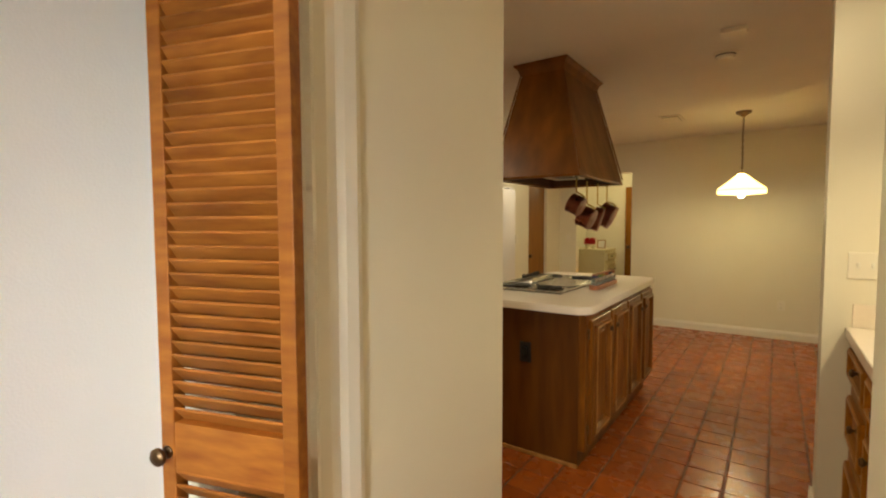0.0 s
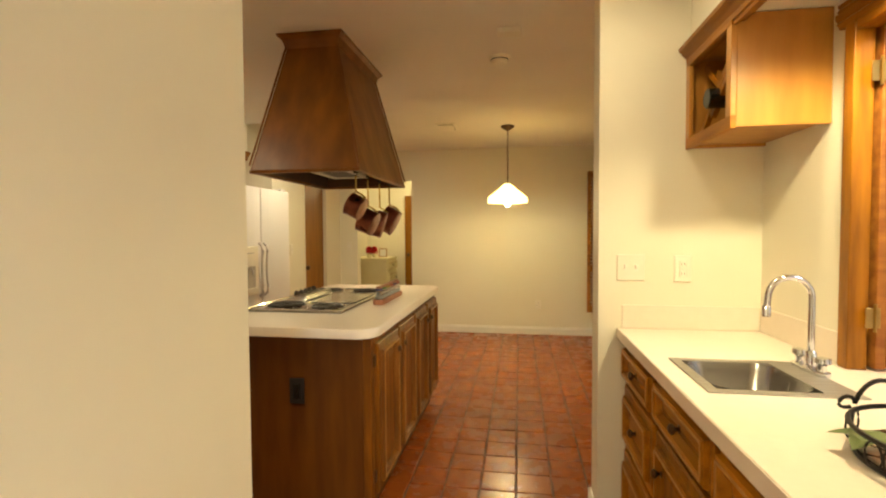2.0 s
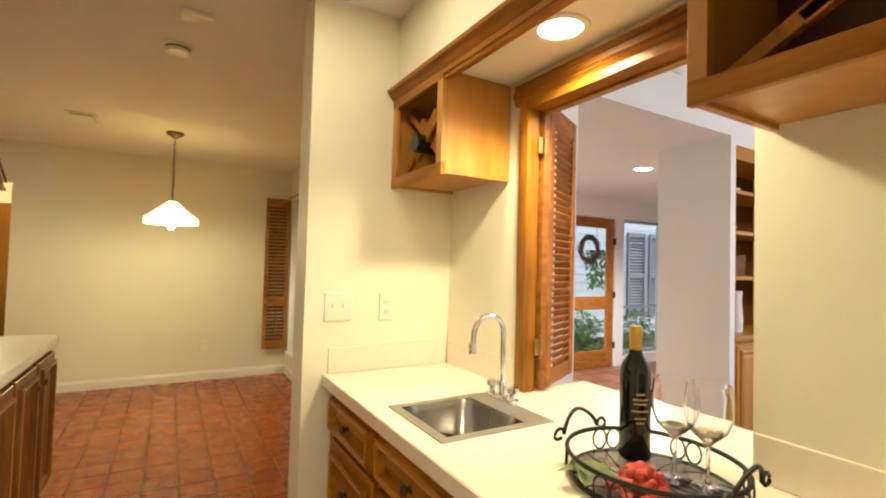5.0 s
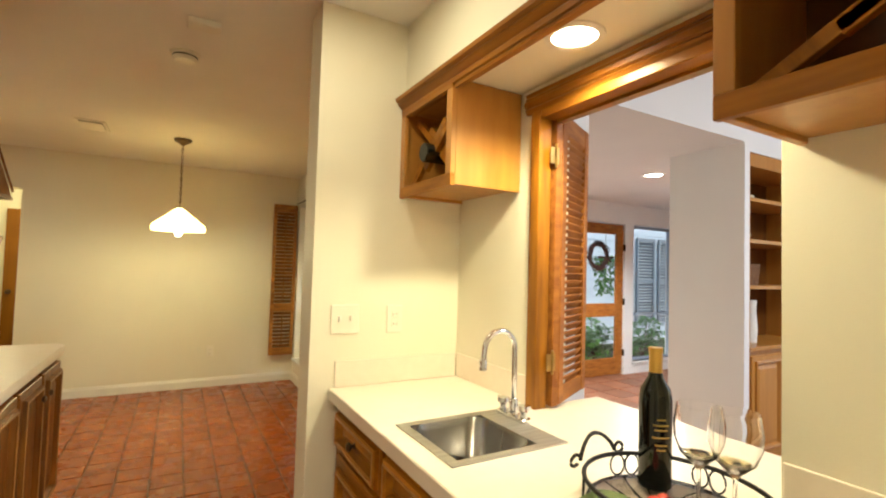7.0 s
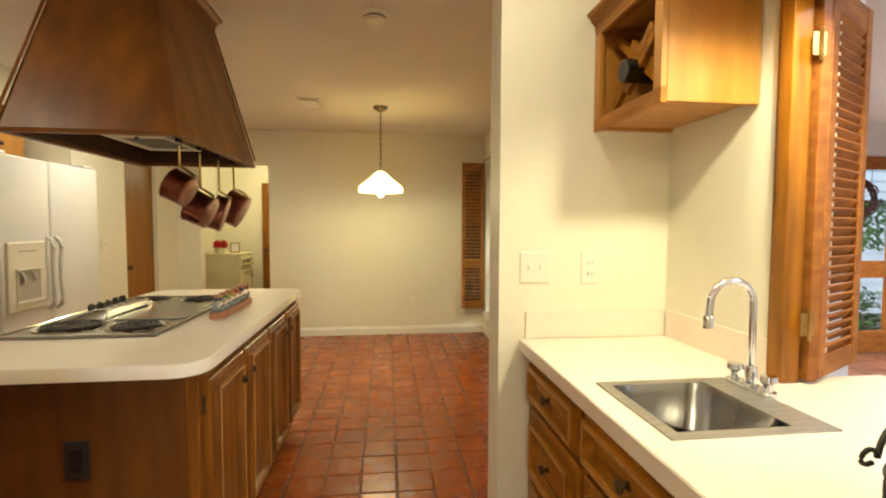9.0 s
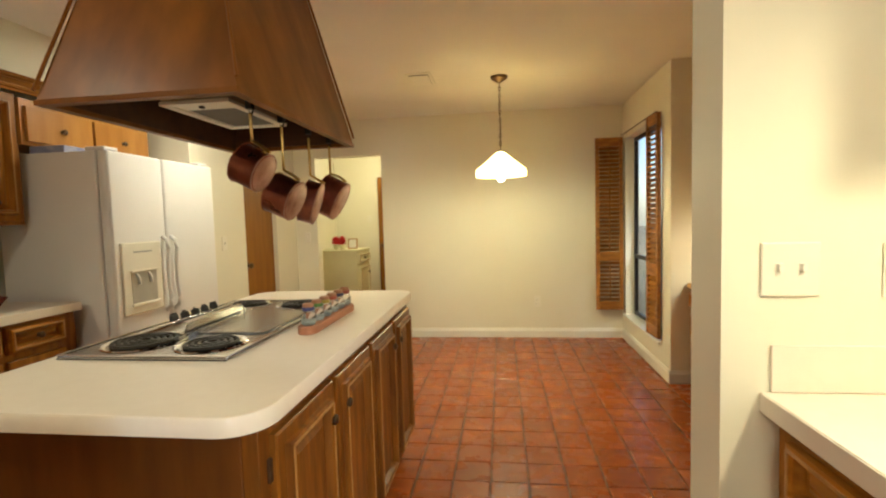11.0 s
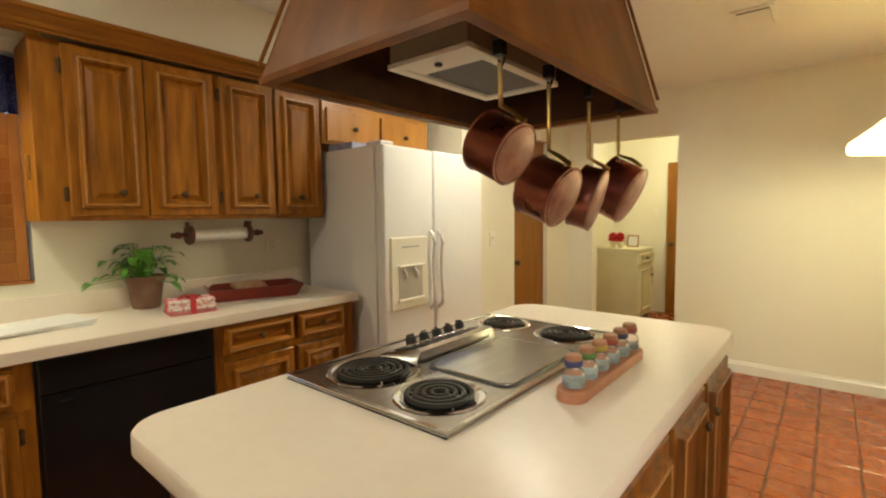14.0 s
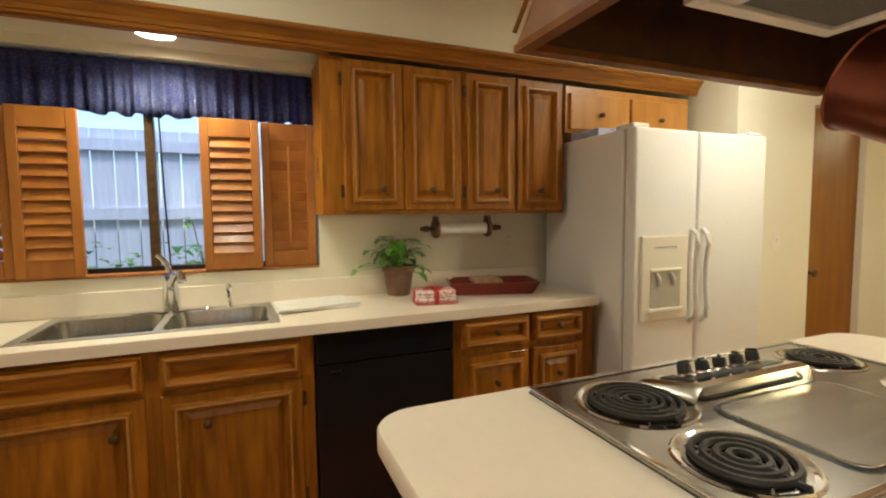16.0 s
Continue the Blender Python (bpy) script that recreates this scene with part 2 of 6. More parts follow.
def lathe(profile, segments=24, at=Matrix(), bm=None):
    """A turned body round z from (radius, height) pairs."""
    own = bmesh.new()
    rings = []
    for r, z in profile:
        if r < 1e-5:
            rings.append([own.verts.new((0, 0, z))])
        else:
            rings.append([own.verts.new((r * math.cos(k * math.tau / segments), r * math.sin(k * math.tau / segments), z)) for k in range(segments)])
    for a, b in zip(rings, rings[1:]):
        for k in range(segments):
            n = (k + 1) % segments
            if len(a) == 1 and len(b) == 1:
                continue
            if len(a) == 1:
                own.faces.new((a[0], b[k], b[n]))
            elif len(b) == 1:
                own.faces.new((a[k], a[n], b[0]))
            else:
                own.faces.new((a[k], a[n], b[n], b[k]))
    own.transform(at)
    return merged(bm, own)


def tube(points, radius, segments=8, bm=None, closed=False):
    """A round bar along points."""
    own = bmesh.new()
    pts = [Vector(p) for p in points]
    rings = []
    n = len(pts)
    up = Vector((0, 0, 1))
    for i, p in enumerate(pts):
        a = pts[i - 1] if (i or closed) else p
        b = pts[(i + 1) % n] if (i < n - 1 or closed) else p
        d = (b - a).normalized()
        side = d.cross(up)
        if side.length < 0.05:
            side = d.cross(Vector((1, 0, 0)))
        side.normalize()
        over = side.cross(d)
        rings.append([own.verts.new(p + radius * (math.cos(k * math.tau / segments) * side + math.sin(k * math.tau / segments) * over)) for k in range(segments)])
    for i in range(n if closed else n - 1):
        a, b = rings[i], rings[(i + 1) % n]
        for k in range(segments):
            own.faces.new((a[k], a[(k + 1) % segments], b[(k + 1) % segments], b[k]))
    if not closed:
        own.faces.new(rings[0][::-1])
        own.faces.new(rings[-1])
    return merged(bm, own)


def prism(outline, z0, z1, bevel=0.0, bm=None):
    """An outline in x, y drawn up from z0 to z1, its top edges rounded."""
    own = bmesh.new()
    low = [own.verts.new((x, y, z0)) for x, y in outline]
    face = own.faces.new(low)
    top = bmesh.ops.extrude_face_region(own, geom=[face])["geom"]
    for v in top:
        if isinstance(v, bmesh.types.BMVert):
            v.co.z = z1
    if bevel:
        edges = [e for e in own.edges if abs(e.verts[0].co.z - e.verts[1].co.z) < 1e-6]
        bmesh.ops.bevel(own, geom=edges, offset=bevel, segments=2, profile=0.5, affect="EDGES")
    return merged(bm, own)


def rounded(x0, y0, x1, y1, r, steps=6):
    out = []
    for cx, cy, a in ((x1 - r, y0 + r, -90), (x1 - r, y1 - r, 0), (x0 + r, y1 - r, 90), (x0 + r, y0 + r, 180)):
        for k in range(steps + 1):
            t = radians(a + 90 * k / steps)
            out.append((cx + r * math.cos(t), cy + r * math.sin(t)))
    return out


def loft(sections, bm=None, caps=True):
    """Skin over outlines of equal length, given as lists of 3D points."""
    own = bmesh.new()
    rings = [[own.verts.new(p) for p in s] for s in sections]
    n = len(rings[0])
    for a, b in zip(rings, rings[1:]):
        for k in range(n):
            own.faces.new((a[k], a[(k + 1) % n], b[(k + 1) % n], b[k]))
    if caps:
        own.faces.new(rings[0][::-1])
        own.faces.new(rings[-1])
    return merged(bm, own)


def moulding(profile, p0, p1, out, bm=None):
    """A profile of (outward, up) pairs drawn from p0 to p1; out is the outward direction."""
    own = bmesh.new()
    out = Vector(out)
    ends = [[own.verts.new(Vector(p) + out * u + Vector((0, 0, v))) for u, v in profile] for p in (p0, p1)]
    n = len(profile)
    for k in range(n):
        own.faces.new((ends[0][k], ends[0][(k + 1) % n], ends[1][(k + 1) % n], ends[1][k]))
    own.faces.new(ends[0][::-1])
    own.faces.new(ends[1])
    return merged(bm, own)


def wall(name, axis, c0, c1, u0, u1, z0, z1, holes=(), mat=None, label=""):
    """A wall across an axis from c0 to c1, from u0 to u1 and z0 to z1, with holes (u0, u1, z0, z1) through it."""
    us = sorted({u0, u1, *(h[0] for h in holes), *(h[1] for h in holes)})
    zs = sorted({z0, z1, *(h[2] for h in holes), *(h[3] for h in holes)})
    us, zs = [u for u in us if u0 <= u <= u1], [z for z in zs if z0 <= z <= z1]

    def solid(i, j):
        if not (0 <= i < len(us) - 1 and 0 <= j < len(zs) - 1):
            return False
        u, z = (us[i] + us[i + 1]) / 2, (zs[j] + zs[j + 1]) / 2
        return not any(h[0] < u < h[1] and h[2] < z < h[3] for h in holes)

    bm = bmesh.new()
    at = (lambda c, u, z: bm.verts.new((c, u, z))) if axis == "x" else (lambda c, u, z: bm.verts.new((u, c, z)))
    for i in range(len(us) - 1):
        for j in range(len(zs) - 1):
            if not solid(i, j):
                continue
            a, b, p, q = us[i], us[i + 1], zs[j], zs[j + 1]
            for c in (c0, c1):
                bm.faces.new((at(c, a, p), at(c, b, p), at(c, b, q), at(c, a, q)))
            for di, dj, e in ((-1, 0, ((a, p), (a, q))), (1, 0, ((b, p), (b, q))), (0, -1, ((a, p), (b, p))), (0, 1, ((a, q), (b, q)))):
                if not solid(i + di, j + dj):
                    (ua, za), (ub, zb) = e
                    bm.faces.new((at(c0, ua, za), at(c0, ub, zb), at(c1, ub, zb), at(c1, ua, za)))
    bmesh.ops.remove_doubles(bm, verts=bm.verts, dist=1e-5)
    return tagged(part(name, bm, mat or WALL), label or "smooth cream painted plaster wall", "wall", kind="structure")


def structure(name, bm, mat, label, category):
    return tagged(part(name, bm, mat), label, category, kind="structure")


# ---- the shell of the place ----
TOP = 2.44
wall("wall_north", "y", 9.02, 9.14, -0.55, 3.26, 0, TOP, [(-0.18, 0.588, 0, 2.043)])
wall("wall_west", "x", -1.14, -1.0, 2.9, 7.30, 0, TOP, [(3.50, 4.90, 1.085, 2.055)])
wall("wall_west_return", "y", 7.22, 7.30, -1.0, -0.43, 0, TOP)
wall("wall_pantry", "x", -0.55, -0.43, 7.30, 9.02, 0, TOP, [(7.945, 8.545, 0, 2.02)])
wall("wall_pantry_back", "x", -1.3, -1.25, 7.30, 9.02, 0, TOP)
wall("wall_south", "y", 2.9, 3.0, -1.0, 1.24, 0, TOP)
wall("wall_passage", "x", 1.24, 1.36, 0.7, 3.90, 0, TOP, [(1.95, 2.985, 0, 2.03)])
wall("wall_hall_south", "y", 0.6, 0.7, 0.2, 3.1, 0, TOP)
wall("wall_closet", "x", 0.83, 0.93, 0.7, 2.9, 0, TOP, mat=WHITE, label="plain white painted wall")
wall("wall_hall_east", "x", 2.95, 3.07, 0.7, 2.88, 0, TOP)
wall("wall_bar_end", "y", 2.88, 3.0, 2.278, 3.03, 0, TOP)
wall("wall_bar_back", "x", 3.03, 3.19, 0.7, 4.99, 0, 3.4, [(3.68, 4.472, 0.88, 1.985)])
wall("wall_bar_side", "y", 4.99, 5.15, 2.37, 3.19, 0, 3.4)
wall("wall_living_north", "y", 4.99, 5.15, 3.19, 9.3, 0, 3.4, [(3.84, 5.385, 0, 2.36), (5.45, 6.45, 0.0, 2.30)], mat=WHITE, label="white painted living room wall")
wall("wall_window", "x", 3.165, 3.305, 7.625, 9.14, 0, TOP, [(7.83, 8.93, 0.27, 2.08)])
wall("wall_desk_end", "y", 7.625, 7.73, 3.305, 3.74, 0, TOP)
wall("wall_desk_back", "x", 3.74, 3.84, 5.15, 7.73, 0, TOP)
wall("wall_foyer_north", "y", 7.6, 7.73, 3.84, 9.4, 0, TOP, [(6.44, 7.34, 0.0, 2.08), (7.52, 8.42, 0.165, 2.09)], mat=WHITE, label="white painted foyer wall")
wall("wall_foyer_jamb", "x", 5.385, 5.445, 5.15, 5.57, 0, TOP, mat=WHITE, label="white painted wall return")
wall("wall_foyer_east", "x", 9.3, 9.4, 4.99, 7.6, 0, TOP, mat=WHITE, label="white painted foyer wall")
wall("wall_living_east", "x", 9.3, 9.4, -1.0, 4.99, 0, 3.4, [(1.0, 3.4, 0.3, 2.3)], mat=WHITE, label="white painted living room wall")
wall("wall_living_south", "y", -1.1, -1.0, 3.07, 9.4, 0, 3.4, mat=WHITE, label="white painted living room wall")
wall("wall_living_west", "x", 3.07, 3.19, -1.0, 0.7, 0, 3.4, mat=WHITE, label="white painted living room wall")
wall("wall_laundry_north", "y", 11.2, 11.3, -1.4, 1.5, 0, TOP)
wall("wall_laundry_west", "x", -0.85, -0.75, 9.14, 11.2, 0, TOP)
wall("wall_laundry_east", "x", 0.98, 1.08, 9.14, 11.2, 0, TOP)
structure("ceiling", box(-1.3, 0.6, TOP, 3.07, 11.3, TOP + 0.08), CEIL, "matt off-white plaster ceiling", "ceiling")
structure("ceiling_desk_alcove", box(3.07, 5.15, TOP, 3.84, 9.14, TOP + 0.08), CEIL, "matt off-white plaster ceiling", "ceiling")
structure("ceiling_foyer", box(3.84, 5.15, 2.36, 9.3, 7.6, 2.44), WHITE, "white foyer ceiling", "ceiling")
structure("ceiling_living", box(3.07, -1.1, 3.4, 9.4, 5.15, 3.5), WHITE, "high white living room ceiling", "ceiling")
structure("soffit_west", box(-1.0, 3.0, 2.10, -0.69, 7.22, TOP), WALL, "boxed cream soffit over the wall cabinets", "soffit")
structure("soffit_bar", box(2.74, 3.0, 2.07, 3.03, 4.99, TOP), WALL, "boxed cream soffit over the bar", "soffit")
structure("floor_base", box(-1.3, 0.6, -0.1, 3.07, 11.3, -0.006, 0, box(3.07, 5.15, -0.1, 3.80, 7.7, -0.006)), GROUT, "dark grout bed of the tiled floor", "floor")
structure("floor_living", box(3.07, -1.1, -0.1, 9.4, 7.73, -0.006), PALEGROUT, "pale grout bed of the living room floor", "floor")
structure("ground", box(-60, -60, -0.4, 60, 60, -0.12), SOIL, "dark garden soil", "ground")


# ---- joinery ----
def panel_front(w, h, mid=0.062, t=0.02):
    """A raised-panel front, from the origin to the right and up, facing -y."""
    bm = bmesh.new()
    m = min(mid, w * 0.26, h * 0.26)
    rings = [(0, 0), (0, -t + 0.005), (0.005, -t), (m - 0.026, -t), (m - 0.024, -t - 0.014), (m - 0.012, -t - 0.018), (m - 0.003, -t - 0.012), (m, -t - 0.002), (m + 0.005, -t + 0.009),
             (m + 0.014, -t + 0.009), (min(m + 0.036, min(w, h) / 2 - 0.004), -t - 0.001)]
    loops = []
    for inset, y in rings:
        loops.append([bm.verts.new(p) for p in ((inset, y, inset), (w - inset, y, inset), (w - inset, y, h - inset), (inset, y, h - inset))])
    for a, b in zip(loops, loops[1:]):
        for k in range(4):
            bm.faces.new((a[k], a[(k + 1) % 4], b[(k + 1) % 4], b[k]))
    bm.faces.new(loops[-1])
    bm.faces.new(loops[0][::-1])
    return bm


def edge_bead(w, h, mid=0.062, t=0.02):
    """The paler bead round the raised field of a front."""
    m = min(mid, w * 0.26, h * 0.26) - 0.013
    bm = bmesh.new()
    d = 0.0035
    for x0, z0, x1, z1 in ((m, m - d, w - m, m + d), (m, h - m - d, w - m, h - m + d), (m - d, m, m + d, h - m), (w - m - d, m, w - m + d, h - m)):
        box(x0, -t - 0.0195, z0, x1, -t - 0.012, z1, 0, bm)
    return bm


KNOB = [(0.0, 0.030), (0.010, 0.029), (0.0155, 0.024), (0.0155, 0.019), (0.010, 0.014), (0.0055, 0.010), (0.0055, 0.004), (0.012, 0.002), (0.012, 0.0)]
KNOB_MESH = []


def knob(parent, x, z, y=-0.02):
    at = pose(x, y, z, 90)
    if KNOB_MESH:
        return again(KNOB_MESH[0], at, parent)
    ob = part("knob", lathe(KNOB, 14), BRONZE, parent, "dark bronze knob", True, at)
    KNOB_MESH.append(ob)
    return ob


def hinge(parent, x, z):
    bm = box(-0.009, -0.006, -0.028, 0.009, 0, 0.028, 0.002)
    tube([(0, -0.006, -0.03), (0, -0.006, 0.03)], 0.004, 6, bm)
    part("hinge", bm, BRONZE, parent, "dark iron hinge", at=pose(x, 0, z))


def front(parent, name, x, z, w, h, knob_at, hinges="", mat=None, plain=False):
    """A door or drawer front on a cabinet's face."""
    if plain:
        ob = part(name, box(0, -0.02, 0, w, 0, h, 0.004), mat or WOOD, parent, at=pose(x, 0, z))
    else:
        ob = part(name, panel_front(w, h), mat or (WOOD if h > w * 0.7 else WOODX), parent, at=pose(x, 0, z))
        part("bead", edge_bead(w, h), GLAZE, ob)
    if knob_at:
        knob(ob, *knob_at)
    for k in (0.09, h - 0.09) if hinges else ():
        hinge(parent, x - 0.008 if hinges == "l" else x + w + 0.008, z + k)
    return ob


def louver(parent, w, h, rails, slat=0.045, tilt=35, thick=0.028, stile=0.045, mat=None, matx=None, rod=True, pitch=None):
    """A louvred panel from the origin to the right and up, thick in y. rails: (z0, z1) of the crosspieces."""
    mat, matx = mat or CEDAR, matx or CEDAR
    side = box(0, 0, 0, stile, thick, h, 0.003)
    s = part("stile", side, mat, parent)
    again(s, pose(w - stile, 0, 0), parent)
    for a, b in rails:
        part("rail", box(stile, 0.002, a, w - stile, thick - 0.002, b, 0.002), matx, parent)
    first = None
    pitch = pitch or slat * 0.8
    for (a0, a1), (b0, b1) in zip(rails, rails[1:]):
        n = max(1, int((b0 - a1) / pitch))
        step = (b0 - a1) / n
        for k in range(n):
            at = pose(stile, thick / 2, a1 + (k + 0.5) * step, tilt)
            if first is None:
                first = part("slat", box(0, -0.0035, -slat / 2, w - 2 * stile, 0.0035, slat / 2, 0.0025, segments=1), matx, parent, at=at)
            else:
                again(first, at, parent)
        if rod:
            part("tilt_rod", box(w / 2 - 0.006, -0.012, a1 + 0.03, w / 2 + 0.006, -0.002, b0 - 0.03, 0.002), mat, parent)


# ---- kitchen island ----
isl = thing("kitchen_island", "dark walnut-stained kitchen island with raised panel doors on a tiled floor", "island", pose(0.59, 4.845, 0))
part("body", box(0, 0, 0.0, 0.735, 1.60, 0.873, 0.004), DARKWOOD, isl)
part("face_frame", box(0.735, 0, 0.10, 0.775, 1.60, 0.873, 0.003), ISLEWOOD, isl)
part("base_trim", box(-0.004, -0.012, 0, 0.739, -0.001, 0.022, 0.003), GLAZE, isl)
for k in range(4):
    w = 0.36
    d = part("door", panel_front(w, 0.70), ISLEWOOD, isl, at=pose(0.775, 0.045 + k * 0.391, 0.135, 0, 0, 90))
    part("bead", edge_bead(w, 0.70), GLAZE, d)
    knob(d, w - 0.05 if k % 2 == 0 else 0.05, 0.60)
    for z in (0.08, 0.62):
        part("hinge", box(-0.007, -0.008, -0.028, 0.007, 0.001, 0.028, 0.002), BRONZE, d, "dark iron hinge", at=pose(-0.007 if k % 2 == 0 else w + 0.007, 0, z))
out = part("outlet", box(-0.036, -0.008, -0.06, 0.036, 0, 0.06, 0.003), BLACKMAT, isl, "black outlet plate", at=pose(0.418, 0, 0.612))
part("socket", box(-0.017, -0.011, -0.035, 0.017, -0.008, 0.035, 0.002), BLACK, out)

top = thing("island_worktop", "almond laminate island worktop with rounded corners", "worktop", pose(0, 0, 0.874))
ISLE = (0.500, 4.782, 1.400, 6.50)


def inset(o, d, z):
    return [(x, y, z) for x, y in rounded(o[0] + d, o[1] + d, o[2] - d, o[3] - d, 0.10 - d, 10)]


part("top", prism([p[:2] for p in inset(ISLE, 0.0032, 0)], 0.001, 0.043), LAMINATE, top)
part("edge_band", loft([inset(ISLE, 0.003, 0.0), inset(ISLE, 0.0, 0.0008), inset(ISLE, 0.0, 0.0385), inset(ISLE, 0.003, 0.0428)], caps=False), LAMINATE, top, "almond laminate edge strip", True)

# ---- cooktop ----
cook = thing("cooktop", "stainless steel electric cooktop with four coil burners and a griddle", "cooktop", pose(0.537, 5.162, 0.918))
CW, CL = 0.565, 0.968
part("plate", prism(rounded(0, 0, CW, CL, 0.012, 3), 0.0, 0.010, 0.004), COOKSTEEL, cook)
rim = bmesh.new()
for x0, y0, x1, y1 in ((0, 0, CW, 0.012), (0, CL - 0.012, CW, CL), (0, 0.012, 0.012, CL - 0.012), (CW - 0.012, 0.012, CW, CL - 0.012)):
    box(x0, y0, 0.010, x1, y1, 0.014, 0.0015, rim)
part("rim", rim, CHROME, cook)


def burner(x, y, r):
    b = part("burner", lathe([(0, 0.002), (r * 0.8, 0.003), (r, 0.006), (r + 0.012, 0.013), (r + 0.02, 0.014), (r + 0.024, 0.011)], 32, pose(x, y, 0.0)), CHROME, cook, "chrome burner bowl", True)
    n = 5 if r > 0.09 else 4
    rings = bmesh.new()
    for k in range(n):
        rr = 0.020 + (r - 0.030) * k / (n - 1)
        tube([(x + rr * math.cos(q), y + rr * math.sin(q), 0.0155) for q in np.linspace(0, math.tau, 28, endpoint=False)], 0.0068, 6, rings, True)
    tube([(x + 0.02, y, 0.0155), (x + r + 0.012, y + 0.006, 0.0125)], 0.006, 6, rings)
    part("coil", rings, IRON, b, "black heating coil", True)
    for a in (90, 210, 330):
        c, s = math.cos(radians(a)), math.sin(radians(a))
        part("coil_support", tube([(x + 0.01 * c, y + 0.01 * s, 0.012), (x + r * c, y + r * s, 0.012)], 0.003, 5), CHROME, b)


burner(0.168, 0.165, 0.104)
burner(0.422, 0.145, 0.088)
burner(0.15, 0.853, 0.080)
burner(0.413, 0.843, 0.088)
part("griddle", prism(rounded(0.258, 0.285, 0.528, 0.668, 0.035, 5), 0.010, 0.016, 0.003), COOKSTEEL, cook, "brushed steel griddle plate")
part("griddle_groove", tube([(x, y, 0.0105) for x, y in rounded(0.252, 0.279, 0.534, 0.674, 0.038, 5)], 0.0035, 5, closed=True), BLACKMAT, cook)
for y in (0.0, 0.968):
    part("edge_skirt", box(0.004, min(y, 0.962), -0.0005, CW - 0.004, min(y, 0.962) + 0.006, 0.002), BLACKMAT, cook)
SLOPE = [(0.070, 0.010), (0.238, 0.010), (0.240, 0.050), (0.222, 0.054), (0.085, 0.020)]
part("control_panel", loft([[(x, y, z) for x, z in SLOPE] for y in (0.282, 0.640)]), CHROME, cook, "chrome control panel")
TIP = math.degrees(math.atan2(0.034, 0.137))
part("knob_strip", box(-0.042, 0.298, 0.0, 0.042, 0.624, 0.0025, 0.001), BLACKMAT, cook, "black strip under the knobs", at=pose(0.153, 0, 0.0372, 0, -TIP))
for k in range(5):
    kn = part("control_knob", lathe([(0, 0.030), (0.013, 0.030), (0.016, 0.026), (0.017, 0.005), (0, 0.004)], 16, pose(0.150, 0.338 + k * 0.060, 0.038, 0, -TIP)), BLACKMAT, cook, "black control knob", True)
    part("knob_skirt", lathe([(0.017, 0.006), (0.022, 0.003), (0.023, 0.0005), (0, 0.0)], 18, pose(0.150, 0.338 + k * 0.060, 0.0395, 0, -TIP)), CHROME, kn, "chrome knob skirt", True)
    part("pointer", box(-0.003, -0.015, 0.029, 0.003, 0.015, 0.037, 0.001), BLACKMAT, kn, at=pose(0.150, 0.338 + k * 0.060, 0.038, 0, -TIP) @ pose(0, 0, 0, 0, 0, 20 * k))
for y, e in ((0.282, -1), (0.640, 1)):
    part("panel_end", loft([[(x, y + e * d, 0.010 + (z - 0.010) * f) for x, z in SLOPE] for d, f in ((0.0, 1.0), (0.010, 0.78), (0.020, 0.35), (0.026, 0.04))]), COOKSTEEL, cook, "curved chrome end of the panel", True)

# ---- spice rack ----
rack = thing("spice_rack", "wooden spice rack with glass jars on the island worktop", "spice rack", pose(1.203, 5.705, 0.917) @ Matrix.Diagonal((0.9, 0.98, 0.86, 1)))
outl = rounded(-0.04, -0.245, 0.04, 0.245, 0.039, 6)
part("tray", prism(outl, 0, 0.034, 0.004), material("pale_pink_wood", (0.46, 0.20, 0.10), 0.5, color2=(0.36, 0.14, 0.065), scale=8, stretch=(4, 0.7, 4)), rack)
LIDS = [material("lid_" + n, c, 0.45) for n, c in (("blue", (0.05, 0.05, 0.14)), ("green", (0.10, 0.20, 0.04)), ("yellow", (0.40, 0.30, 0.05)), ("red", (0.38, 0.08, 0.04)), ("navy", (0.05, 0.05, 0.10)), ("rust", (0.32, 0.08, 0.05)))]
CORK = material("lid_wood", (0.42, 0.20, 0.10), 0.6, color2=(0.32, 0.14, 0.07), scale=20)
# Invented jar filling; its pale blue imitates light in the clear glass.
JARFILL = material("pale_bath_salts", (0.52, 0.58, 0.57), 0.6, color2=(0.34, 0.42, 0.42), scale=60)
for k in range(6):
    y = -0.20 + k * 0.08
    j = part("jar", lathe([(0, 0.036), (0.026, 0.036), (0.029, 0.042), (0.029, 0.075), (0.020, 0.088), (0.021, 0.096)], 18, pose(0, y, 0)), GLASS, rack, "clear glass spice jar", True)
    part("contents", lathe([(0, 0.037), (0.0265, 0.038), (0.0265, 0.054), (0, 0.055)], 14, pose(0, y, 0)), JARFILL, j, "pale filling for the bluish light in the glass", True)
    part("lid_band", lathe([(0.0225, 0.094), (0.024, 0.096), (0.024, 0.108), (0.0225, 0.110)], 18, pose(0, y, 0)), LIDS[k], j, "coloured seal band", True)
    part("lid", lathe([(0, 0.124), (0.018, 0.124), (0.021, 0.121), (0.0215, 0.110), (0, 0.109)], 18, pose(0, y, 0)), CORK, j, "round wooden lid", True)

# ---- range hood ----
hood = thing("range_hood", "dark stained tapered wooden range hood over the island", "range hood", pose(0, 0, 1.652))
hb, ht = (0.668, 5.05, 1.243, 5.985), (0.745, 5.315, 1.035, 5.99)


def ringpts(r, z, d=0.0):
    return [(r[0] - d, r[1] - d, z), (r[2] + d, r[1] - d, z), (r[2] + d, r[3] + d, z), (r[0] - d, r[3] + d, z)]


